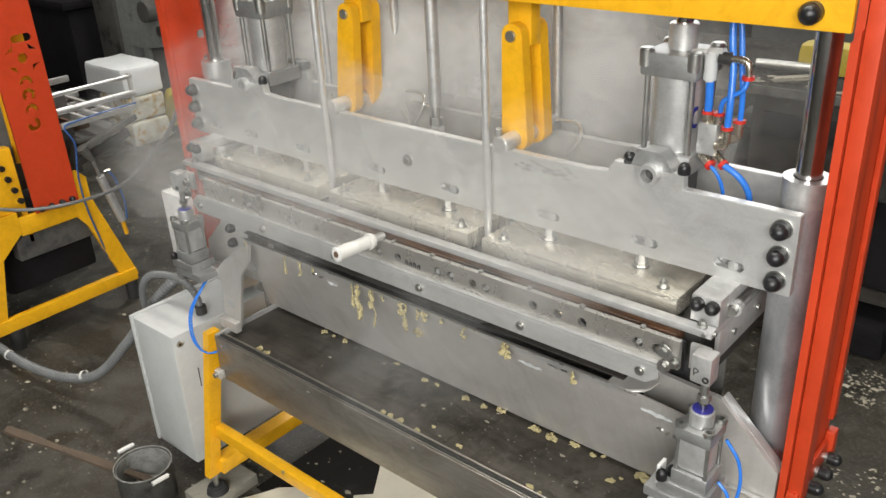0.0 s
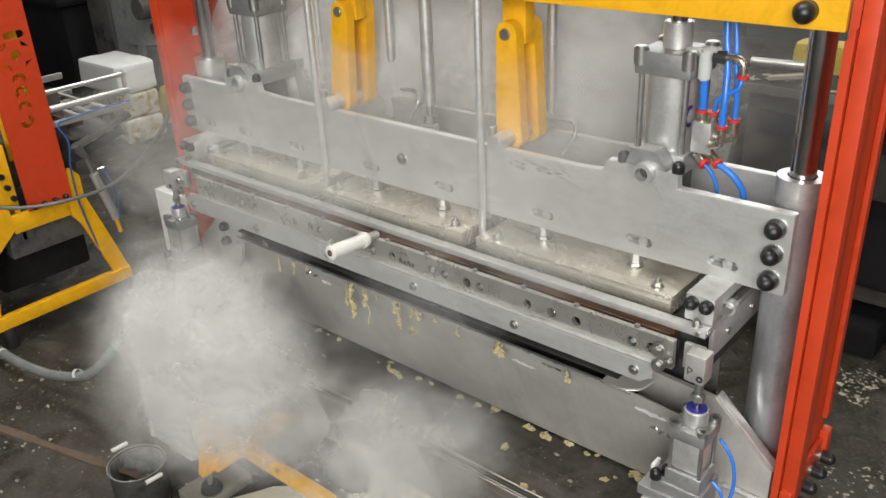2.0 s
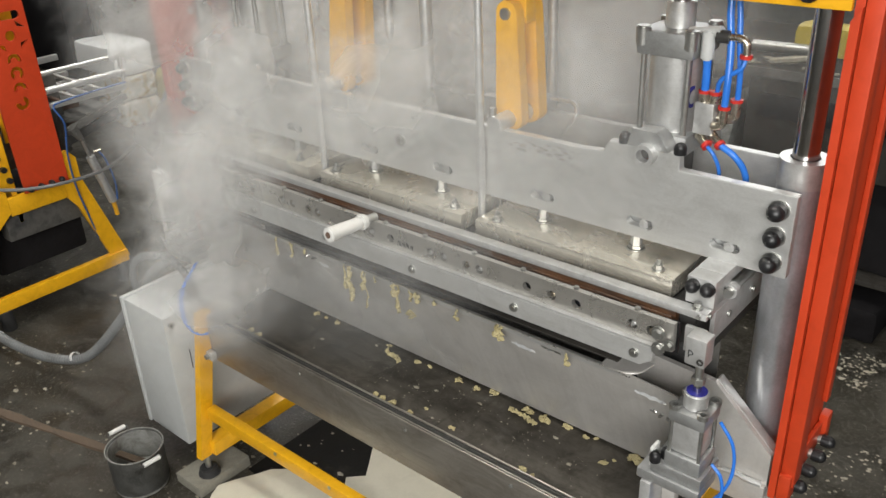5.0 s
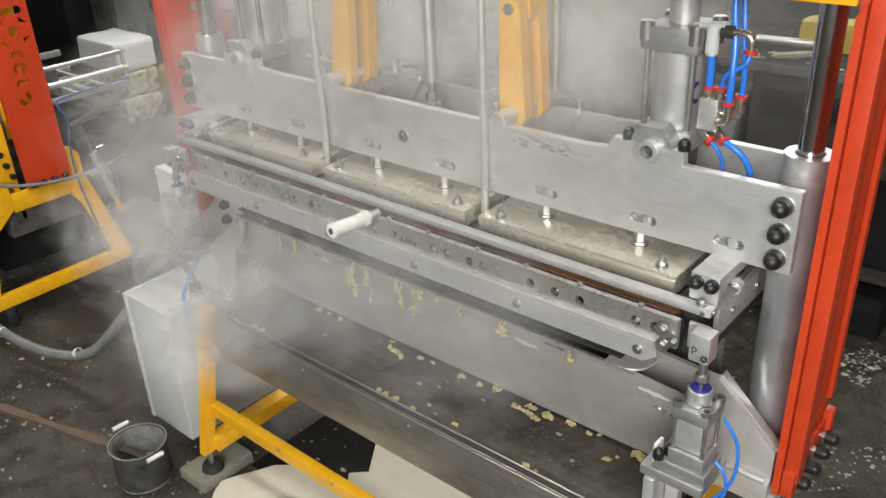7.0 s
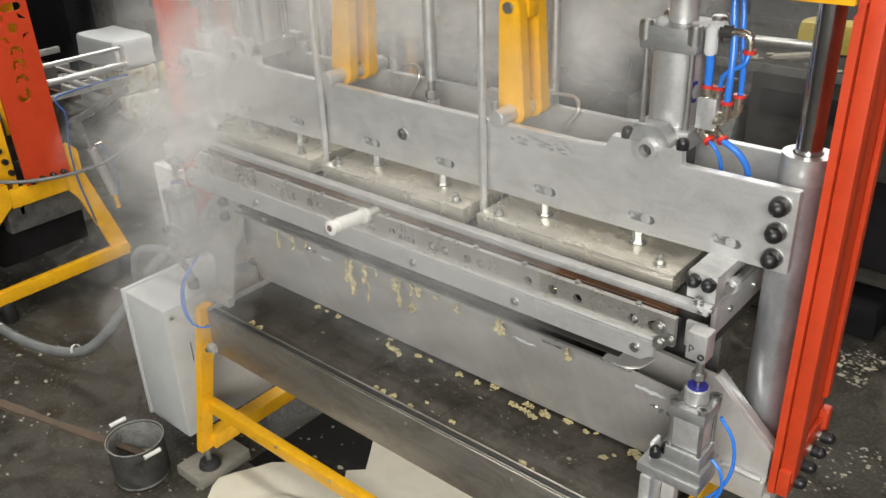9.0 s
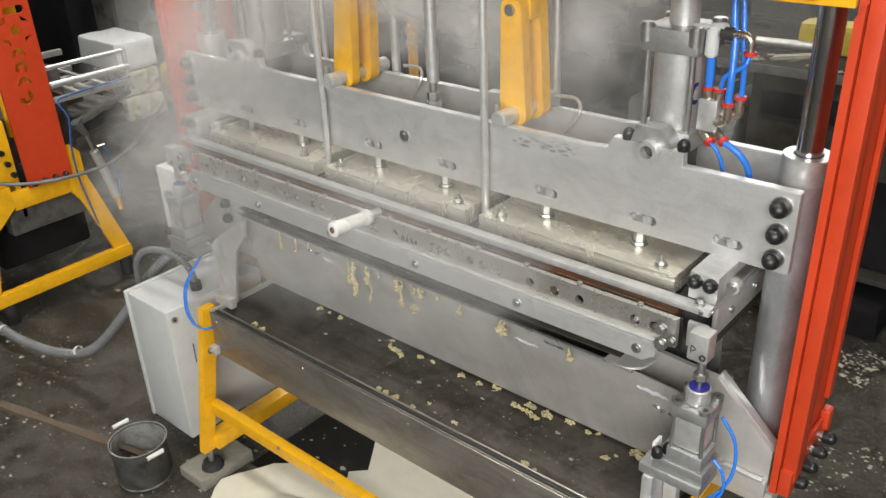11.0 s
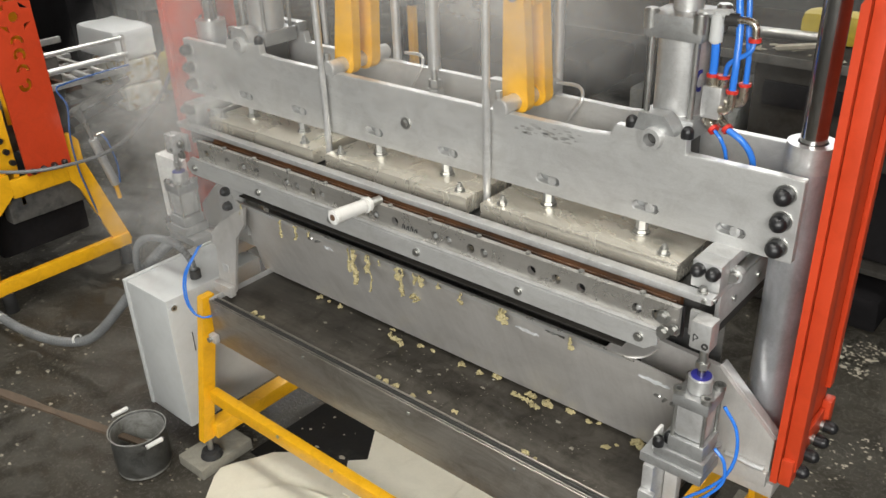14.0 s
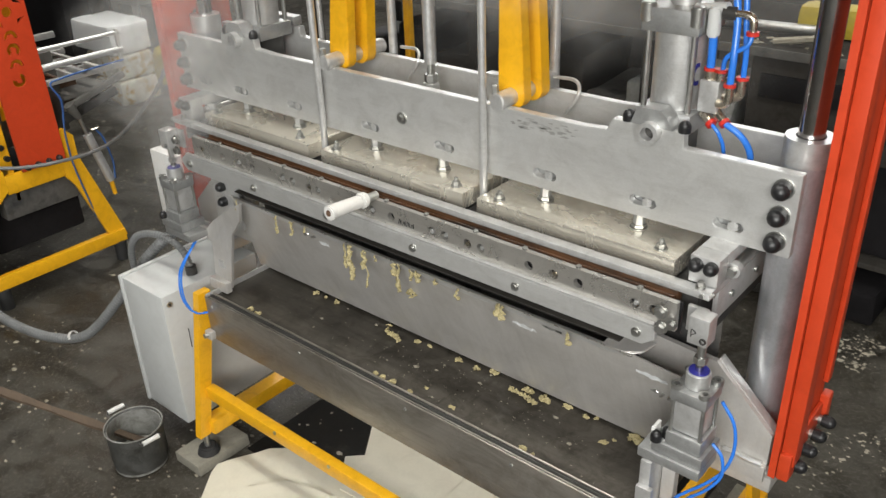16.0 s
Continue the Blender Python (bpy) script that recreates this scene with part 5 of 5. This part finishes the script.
    part("rack_plate", block(x - 0.30, x - 0.04, 1.42, 1.62, 0.775, 0.79, 0.003), "iron", s)
    for k in range(5):
        part("side_bolt", rod((x - 0.021, 1.10 + 0.012 * k, 0.82 - 0.045 * k), (x - 0.006, 1.10 + 0.012 * k, 0.82 - 0.045 * k), 0.011, 10), "black", s)
    # roller rack that sticks out at the rear
    for z, r in ((0.982, 0.0085), (0.918, 0.0125)):
        part("roller", rod((x - 0.02, 1.357, z), (x - 0.02, 1.680, z), r, 16), "alu", s)
    part("rack_end", block(x - 0.030, x - 0.012, 1.665, 1.676, 0.855, 0.995, 0.002), "sheet", s)
    part("rack_rail", block(x - 0.030, x - 0.013, 1.345, 1.675, 0.850, 0.872, 0.003), "alu", s)
    part("rack_rail_rear", block(x - 0.52, x - 0.50, 1.30, 1.66, 0.90, 0.925, 0.003), "alu", s)
    part("rack_cross", block(x - 0.50, x - 0.013, 1.50, 1.52, 0.86, 0.876, 0.003), "alu", s)
    for k in range(4):
        part("rack_slat", block(x - 0.48, x - 0.032, 1.40 + 0.058 * k, 1.415 + 0.058 * k, 0.8625, 0.872, 0.002), "sheet" if k % 2 else "rust", s)
    part("rack_side", block(x - 0.46, x - 0.445, 1.36, 1.66, 0.84, 0.862, 0.002), "alu", s)
    part("arm", block(-0.011, 0.011, 0, 0.27, -0.012, 0.012, 0.003), "iron", s).matrix_basis = Matrix.Translation((x - 0.004, 1.395, 0.755)) @ Matrix.Rotation(radians(16), 4, "X")
    part("arm_lower", block(-0.012, 0.0, 0, 0.24, -0.030, 0.005, 0.003), "dark", s).matrix_basis = Matrix.Translation((x - 0.03, 1.395, 0.72)) @ Matrix.Rotation(radians(14), 4, "X")
    c = part("rack_cylinder", rod((x, 1.455, 0.640), (x, 1.505, 0.435), 0.017, 18), "alu", s, "slim grey air cylinder")
    part("cylinder_rod", rod((x, 1.44, 0.71), (x, 1.455, 0.64), 0.007, 12), "zinc", c)
    part("cylinder_clevis", rod((x, 1.41, 0.77), (x, 1.44, 0.71), 0.022, 12, 0.010), "iron", c)
    part("cylinder_port", rod((x + 0.018, 1.465, 0.66), (x + 0.03, 1.49, 0.665), 0.005, 8), "brass", c)
    part("cylinder_lug", rod((x, 1.505, 0.435), (x - 0.01, 1.515, 0.37), 0.009, 10), "yellow", c)
    tagged(part("air_hose", tube([(x + 0.012, 1.66, 0.885), (x + 0.014, 1.52, 0.883), (x + 0.014, 1.40, 0.876), (x + 0.02, 1.355, 0.865), (x + 0.03, 1.375, 0.80), (x + 0.02, 1.365, 0.70), (x + 0.005, 1.368, 0.62), (x, 1.375, 0.53), (x - 0.01, 1.40, 0.40), (x - 0.02, 1.42, 0.3)], 0.0036, 8), "navy"), "blue air hose along the rack of the second press", "hose", "blue air hoses")
    tagged(part("air_hose", tube([(x + 0.02, 1.48, 0.66), (x + 0.025, 1.50, 0.62), (x + 0.022, 1.52, 0.52), (x + 0.01, 1.52, 0.44)], 0.0036, 8), "navy"), "blue air hose on the slim cylinder", "hose", "blue air hoses")
    return s


# ---- goods and machines behind ----
def background():
    g = GROUND
    # wrapped stack of cartons
    st = thing("carton_stack", "stack of patterned cartons topped by a white wrapped pack", "cartons")
    def lumpy(x0, x1, y0, y1, z0, z1, k):
        bm = block(x0, x1, y0, y1, z0, z1, 0.02)
        bmesh.ops.subdivide_edges(bm, edges=bm.edges, cuts=3, use_grid_fill=True)
        for v in bm.verts:
            v.co += noise.noise_vector(v.co * 6) * 0.02 * k
        return bm
    part("lower_carton", lumpy(-5.16, -4.85, 2.60, 2.86, g, 0.225, 0.7), "bag", st)
    part("middle_carton", lumpy(-5.22, -4.86, 2.61, 2.86, 0.232, 0.385, 0.7), "bag", st)
    part("wrapped_pack", lumpy(-5.32, -4.87, 2.60, 2.88, 0.392, 0.570, 0.8), "wrap", st, "white film-wrapped pack")
    part("white_board", block(-5.60, -5.12, 2.36, 2.52, g, g + 0.02, 0.004), "wrap", st)
    # grey cast machine on an iron base
    c = thing("cast_machine", "old grey cast iron machine on a dark base", "machine")
    o = [(-5.68, 0.36), (-5.66, 0.95), (-4.93, 1.0), (-4.93, 0.62), (-5.36, 0.55), (-5.36, 0.36)]
    part("casting", prism(o, [[(-5.57, 0.44), (-5.41, 0.44), (-5.42, 0.545), (-5.57, 0.545)]], "y", 3.1, 3.35), "greycast", c)
    # near-black sheet behind the opening, in place of the shade inside it
    part("hollow_shade", block(-5.62, -5.40, 3.36, 3.40, 0.40, 0.60, 0.004), "darkcloth", c)
    part("base", block(-5.355, -4.90, 3.12, 3.5, g, 0.55, 0.01), "iron", c)
    part("foot", block(-5.64, -5.40, 3.12, 3.34, g, 0.359, 0.01), "iron", c)
    part("spindle", rod((-5.2, 3.02, 0.82), (-5.2, 3.1, 0.82), 0.07, 18), "iron", c)
    part("column", block(-6.0, -5.72, 3.1, 3.5, g, 1.5, 0.02), "iron", c)
    part("rim", rod((-5.1, 3.05, 0.70), (-5.1, 3.1, 0.70), 0.035, 16), "dark", c)
    d = thing("dark_crate", "large dark covered crate on the floor", "crate")
    part("body", block(-8.4, -6.2, 3.0, 4.2, g, 0.75, 0.05), "darkcloth", d)
    part("lid", block(-8.5, -6.15, 2.95, 4.25, 0.751, 0.82, 0.03), "darkcloth", d)
    r = thing("brown_cupboard", "tall dull brown steel cupboard", "cupboard")
    part("body", block(-8.3, -7.0, 4.6, 5.2, g, 2.2, 0.02), "rust", r)
    part("door", block(-7.6, -7.05, 4.57, 4.598, g + 0.1, 2.1, 0.01), "rust", r)
    part("edge", block(-6.98, -6.9, 4.6, 5.2, g, 2.2, 0.01), "greycast", r)
    y = thing("yellow_sack", "mottled yellow sack against the iron base", "sack")
    part("body", clump((-4.80, 2.98, 0.22), 0.17, 9, 5, flat=1.4), "ochre", y)
    # bench behind the press
    b = thing("work_bench", "dark steel work bench littered with pale scraps", "bench")
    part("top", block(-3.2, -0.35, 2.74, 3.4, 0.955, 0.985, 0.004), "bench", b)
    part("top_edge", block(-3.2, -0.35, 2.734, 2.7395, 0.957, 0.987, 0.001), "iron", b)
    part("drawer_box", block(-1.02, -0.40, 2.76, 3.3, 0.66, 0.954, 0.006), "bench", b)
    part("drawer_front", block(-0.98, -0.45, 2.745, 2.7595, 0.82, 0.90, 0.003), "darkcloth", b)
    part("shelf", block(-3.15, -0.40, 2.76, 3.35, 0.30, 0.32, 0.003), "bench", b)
    for x in (-3.17, -2.2, -1.4, -0.40):
        for yy in (2.78, 3.34):
            part("leg", block(x - 0.02, x + 0.02, yy - 0.02, yy + 0.02, g, 0.954, 0.003), "bench", b)
    # goods stowed on the bench's shelf and under it
    rnd = random.Random(44)
    x = -3.1
    while x < -0.6:
        w, h = rnd.uniform(0.12, 0.30), rnd.uniform(0.22, 0.52)
        bx = lumpy(x, x + w, 2.80 + rnd.uniform(0, 0.05), 3.25, 0.322, 0.322 + h, 0.9)
        k = rnd.choice(("darkcloth", "iron", "bench", "darkcloth", "rust", "greycast"))
        tagged(part("storage_box", bx, k), "dark dusty box stowed on the bench shelf", "box", "boxes under the bench")
        x += w + rnd.uniform(0.01, 0.05)
    x = -3.1
    while x < -0.6:
        w, h = rnd.uniform(0.16, 0.34), rnd.uniform(0.10, 0.19)
        bx = lumpy(x, x + w, 2.72 + rnd.uniform(0, 0.12), 3.20, g, g + h, 0.9)
        tagged(part("floor_crate", bx, rnd.choice(("iron", "darkcloth", "rust", "bench"))), "low dark crate standing on the floor under the bench", "crate", "crates under the bench")
        x += w + rnd.uniform(0.02, 0.10)
    t = thing("power_tool", "ochre yellow power tool lying on the bench", "tool")
    part("body", block(-0.96, -0.74, 2.94, 3.05, 0.986, 1.09, 0.03), "ochre", t)
    part("nose", rod((-1.08, 2.91, 1.012), (-0.88, 2.93, 1.012), 0.018, 14), "zinc", t)
    part("grip", rod((-1.22, 2.90, 1.0), (-1.02, 2.91, 1.012), 0.012, 10), "rubber", t)
    w = thing("wood_scrap", "pale wooden offcut on the bench", "wood")
    part("strip", rod((-0.97, 2.79, 0.997), (-0.78, 2.81, 1.03), 0.011, 6), "chip", w)
    bm = bmesh.new()
    rnd = random.Random(3)
    for _ in range(26):
        clump((rnd.uniform(-1.12, -0.75), rnd.uniform(2.76, 2.86), 0.988), rnd.uniform(0.005, 0.014), rnd.randint(0, 99), 2, bm=bm, flat=0.5)
    tagged(part("bench_scraps", bm, "chip"), "pale scraps on the bench top", "scraps", kind="stuff")
    k = thing("yellow_upright", "slim yellow painted steel upright", "post")
    part("upright", block(-2.056, -2.030, 2.195, 2.221, g, 1.121, 0.004), "yellow", k)
    part("band", block(-2.055, -2.031, 2.196, 2.220, 1.1215, 1.1505, 0.002), "rubber", k, "black band")
    part("tip", block(-2.056, -2.030, 2.195, 2.221, 1.151, 1.185, 0.004), "yellow", k)
    part("foot", block(-2.18, -1.98, 2.12, 2.33, g, g + 0.02, 0.003), "yellow", k)
    v = thing("dark_machine", "dark machine housing behind the press", "machine")
    part("body", block(-2.9, -1.75, 3.6, 4.6, g, 1.55, 0.04), "iron", v)
    part("head", block(-2.6, -2.0, 3.55, 4.2, 1.551, 2.1, 0.05), "iron", v)
    u = thing("dark_bin", "black round bin standing on the floor", "bin")
    part("body", ring((-0.06, 3.35, g), (-0.06, 3.35, 0.62), 0.24, 0.225, 32), "darkcloth", u)
    part("bottom", rod((-0.06, 3.35, g + 0.002), (-0.06, 3.35, 0.50), 0.224, 24), "darkcloth", u)


# ---- steam ----
def vapour(kind, rows, size, seed):
    """One sheet of steam, bulged and ragged; it keeps its shape and drifts along rows of (t, x, y, z, turn)."""
    bm = bmesh.new()
    bmesh.ops.create_grid(bm, x_segments=14, y_segments=14, size=1)
    drop = [v for v in bm.verts if v.co.length > 1.13]
    bmesh.ops.delete(bm, geom=drop, context="VERTS")
    for v in bm.verts:
        v.co.z = 0.30 * (1 - v.co.length_squared) + 0.16 * noise.noise(Vector((v.co.x * 1.8, v.co.y * 1.8, seed)))
    ob = new("steam_puff", finish("steam_puff", bm, kind))
    ob.scale = size
    tagged(ob, "drifting puff of white steam over the press", "steam", "steam puffs")
    return ob


def facing(x, y, z, turn=0.0, tilt=0.0, back=False):
    """A pose whose sheet is turned to the open front of the press; back: flat behind the splash panel."""
    n = Vector((0.0, -0.92, -0.40)) if back else Vector((0.60, -0.66, 0.42))
    q = n.to_track_quat("Z", "Y").to_matrix().to_4x4()
    return Matrix.Translation((x, y, z)) @ q @ pose(0, 0, 0, tilt, tilt * 0.6, turn)


PUFFS = []


def burst(kind, size, start, seed, out, path, wait_x):
    """A puff that waits in the trough, is blown out at start and drifts along path: (seconds after start, x, y, z)."""
    ob = vapour(kind, None, size, seed)
    rnd = random.Random(seed)
    home = facing(wait_x, 1.34, 0.81, 0, 0, True)
    rows = [(0.0, home)]
    if start > 0.1:
        rows.append((start, home))
    turn = rnd.uniform(-10, 10)
    spin = rnd.uniform(-16, 16)
    for dt, x, y, z in path:
        if start + dt < 15.9:
            rows.append((start + dt, facing(x, y, z, turn + spin * dt, rnd.uniform(-14, 14))))
    x, y, z = path[-1][1:]
    rows.append((16.0, facing(x, y, z, turn + spin * path[-1][0], 0)))
    PUFFS.append((ob, rows))


def haze(kind, size, seed, places, tilt=0):
    """A slow veil: places are (t, x, y, z)."""
    ob = vapour(kind, None, size, seed)
    rnd = random.Random(seed)
    turn, spin = rnd.uniform(-25, 25), rnd.uniform(-2.5, 2.5)
    PUFFS.append((ob, [(t, facing(x, y, z, turn + spin * t, tilt)) for t, x, y, z in places]))


def steam():
    rnd = random.Random(21)
    # the strong burst of the first seconds: out of the trough's left end, low over the stand, then up past the posts
    ball = ((0.35, -1.58, 1.09, 0.83, 0.03), (0.55, -1.58, 1.05, 0.79, 0.06), (0.9, -1.60, 1.00, 0.70, 0.09), (1.3, -1.65, 0.97, 0.63, 0.12), (1.8, -1.66, 0.95, 0.61, 0.16), (2.2, -1.66, 0.95, 0.65, 0.20), (2.5, -1.64, 0.95, 0.76, 0.23), (2.8, -1.61, 0.96, 0.95, 0.26),
            (3.1, -1.58, 0.98, 1.12, 0.28), (3.4, -1.60, 1.00, 1.27, 0.30), (3.8, -1.66, 1.01, 1.37, 0.34), (4.4, -1.80, 1.06, 1.43, 0.42), (5.2, -2.0, 1.18, 1.70, 0.50), (6.6, -2.2, 1.4, 2.9, 0.5))
    for k in range(21):
        go = 0.12 + 0.066 * k
        ox, oz = rnd.gauss(0.25, 0.75), rnd.gauss(0, 0.62)
        path = [(t - go, x + w * ox, y + 0.02 * (k % 5) - 0.04, z + w * oz) for t, x, y, z, w in ball if t > go + 0.12]
        burst("steam" if k % 3 else "mist", (0.21 + 0.13 * rnd.random(), 0.17 + 0.10 * rnd.random(), 0.16), go, 30 + k, None, path, -1.38 + 0.03 * k)
    # a second plume from the middle of the trough, which drifts to the left
    tail = ((1.1, -1.08, 1.06, 0.76), (1.6, -1.02, 0.98, 0.68), (2.1, -1.04, 0.97, 0.62), (2.6, -1.16, 0.97, 0.70), (3.2, -1.36, 0.99, 0.80), (3.7, -1.46, 0.99, 0.80), (4.4, -1.55, 1.0, 0.90), (5.4, -1.75, 1.1, 1.3), (6.8, -2.0, 1.4, 2.8))
    for k in range(7):
        go = 0.75 + 0.12 * k
        ox, oz = rnd.gauss(0, 0.09), rnd.gauss(0, 0.06)
        path = [(t - go, x + ox, y + 0.015 * k, z + oz) for t, x, y, z in tail if t > go + 0.12]
        burst("mist" if k % 3 else "steam", (0.19 + 0.09 * rnd.random(), 0.19, 0.14), go, 150 + k, None, path, -1.25 + 0.05 * k)
    # mist that gathers round the left end later on and stays
    for k, (x, z, m) in enumerate(((-1.74, 0.92, "mist"), (-1.78, 1.14, "mist"), (-1.80, 0.80, "veil"))):
        path = [(1.5, -1.68, 1.02, 0.80), (3.0, x + 0.05, 1.06, z - 0.10), (5.0, x, 1.10, z), (9.6, x - 0.05, 1.14, z + 0.10)]
        burst(m, (0.20, 0.20, 0.15), 6.2 + 0.3 * k, 170 + k, None, path, -1.42 + 0.08 * k)
    # the weaker puff that follows
    for k in range(7):
        s = 3.6 + 0.55 * k
        x0 = -1.42 + rnd.uniform(-0.16, 0.10)
        path = [(0.7, x0, 1.0, 0.80), (1.5, x0 - 0.20, 0.94, 0.68), (2.4, x0 - 0.32, 0.95, 0.78 + rnd.uniform(-0.06, 0.06)), (3.2, x0 - 0.32, 0.98, 1.05), (4.3, x0 - 0.24, 1.12, 1.40), (6.5, x0 - 0.30, 1.5, 2.9)]
        burst("steam" if k in (1, 3) else "mist", (0.30, 0.24, 0.2), s, 50 + k, None, path, -1.40 + 0.07 * k)
    # later wisps at the left end
    for k in range(3):
        s = 8.6 + 1.9 * k
        path = [(0.9, -1.66, 1.0, 0.78), (2.0, -1.82, 1.0, 0.88), (3.2, -1.88, 1.02, 1.06), (4.6, -1.92, 1.08, 1.32), (6.6, -2.2, 1.3, 2.4)]
        burst("mist", (0.24, 0.20, 0.2), s, 70 + k, None, path, -1.42 + 0.1 * k)
    # thin vapour that seeps over the sealing bar and hangs there until the end
    for k, (x, s, m) in enumerate(((-1.50, 3.6, "veil"), (-1.15, 4.0, "veil"), (-0.85, 4.4, "mist"))):
        path = [(1.6, x + 0.02, 1.0, 0.86), (3.2, x, 0.99, 0.97), (6.0, x - 0.03, 1.0, 1.05), (8.6, x - 0.06, 1.03, 1.13), (11.0, x - 0.10, 1.14, 1.85)]
        burst(m, (0.34, 0.26, 0.2), s, 80 + k, None, path, -1.36 + 0.12 * k)
    # veils that hang in and behind the press, rise slowly and thin out
    rise = ((-1.25, 1.50, 1.31, 0.44, "cloud", 25.0), (-0.92, 1.56, 1.28, 0.42, "cloud", 20.0), (-1.70, 1.50, 1.30, 0.40, "cloud", 27.0), (-1.40, 1.08, 1.10, 0.36, "mist", 17.0), (-1.35, 1.48, 1.38, 0.36, "cloud", 19.0), (-1.0, 1.50, 1.36, 0.32, "cloud", 17.0), (-1.85, 1.50, 1.36, 0.36, "cloud", 22.0), (-1.60, 1.62, 1.20, 0.34, "steam", 30.0), (-1.15, 1.70, 1.15, 0.36, "mist", 22.0), (-0.72, 1.48, 1.22, 0.26, "mist", 13.0), (-1.10, 1.50, 1.36, 0.40, "mist", 13.0), (-0.86, 1.52, 1.34, 0.36, "mist", 16.0), (-1.50, 1.55, 1.32, 0.40, "mist", 18.0), (-0.95, 1.50, 1.15, 0.34, "veil", 26.0), (-1.25, 1.75, 1.25, 0.50, "veil", 34.0),
            (-0.80, 1.9, 1.15, 0.46, "veil", 34.0), (-1.75, 1.12, 1.16, 0.36, "mist", 30.0), (-1.88, 1.10, 0.98, 0.24, "mist", 40.0), (-1.20, 1.12, 1.18, 0.38, "mist", 13.0), (-0.72, 1.12, 1.18, 0.32, "mist", 11.0), (-1.00, 1.06, 0.84, 0.30, "veil", 9.0), (-1.30, 1.50, 1.14, 0.42, "cloud", 15.0), (-1.60, 1.50, 1.24, 0.42, "cloud", 15.0), (-1.05, 1.52, 1.14, 0.40, "cloud", 15.5), (-0.75, 1.12, 1.12, 0.28, "veil", 20.0))
    for k, (x, y, z, r, m, last) in enumerate(rise):
        dx = rnd.uniform(-0.08, 0.08)
        lift = 0.62
        rows = [(t, x + dx * math.sin(t * 0.35), y, z + lift * (t / last) ** 1.6 + (0.6 if t > last else 0)) for t in (0.0, 4.0, 8.0, 12.0, 16.0)]
        haze(m, (r, r * 0.8, r * 0.6), 90 + k, rows, rnd.uniform(-12, 12))


def falling_wax(x, start, seed, long=0.064):
    """A string of wax that drops from the gap below the sealing bar and comes to lie on the tray."""
    bm = bmesh.new()
    rnd = random.Random(seed)
    pts = [(rnd.uniform(-0.003, 0.003), rnd.uniform(-0.002, 0.002), long * (0.5 - 0.125 * k)) for k in range(9)]
    tube(pts, 0.0032, 7, 3, bm=bm)
    for p in pts[1:]:
        clump(p, 0.006, seed + int(p[2] * 1000), 2, bm=bm, flat=1.3)
    ob = tagged(part("wax_string", bm, "crumb"), "string of soft yellow wax dropping onto the tray", "wax", "falling wax")
    up, flat = pose(x, 1.160, 0.965), pose(x, 1.200, 0.606, 84, 0, 76)
    PUFFS.append((ob, [(0.0, up), (start, up), (start + 0.15, pose(x, 1.098, 0.895)), (start + 0.3, pose(x, 1.093, 0.80)), (start + 0.45, pose(x, 1.092, 0.645, 25)), (start + 0.6, flat), (16.0, flat)]))


def build():
    hall()
    pressing_beam()
    xr = -0.599
    trunnion(xr + 0.007), trunnion(mirror(xr))
    lift_cylinder(xr + 0.007, 0.0, True), lift_cylinder(mirror(xr), 0.0, False)
    valve_and_hoses(xr)
    lever(-0.898, (-0.903, 1.440)), lever(-1.358, (-1.338, 1.442))
    guide_column(-0.368), guide_column(mirror(-0.368))
    post(-0.312, 1), post(mirror(-0.312), -1)
    top_beam()
    pull_rods()
    mould(-0.911, -0.503, (-0.607, -0.801), (-0.539, -0.872))
    mould(-1.345, -0.945, (-1.050, -1.240), (-0.977, -1.314))
    mould(-1.767, -1.384, (-1.491, -1.679), (-1.433, -1.735))
    ledge_frame()
    end_block(-0.447, 1), end_block(mirror(-0.447), -1)
    sealing_jaw()
    jaw_cylinder(-0.412, True), jaw_cylinder(mirror(-0.412) + 0.022, False)
    bracket_left(), bracket_right()
    trough_panel()
    tray()
    base_frame()
    control_box()
    hoses_left()
    second_press()
    background()
    pot_and_stick()
    floor_shade_sheet()
    foam_sheets()
    crumbs()
    wax_drips()
    falling_wax(-1.215, 0.45, 4), falling_wax(-0.832, 1.50, 8, 0.085)
    steam()


def motions():
    for ob, rows in PUFFS:
        walk(ob, rows)


build()
motions()
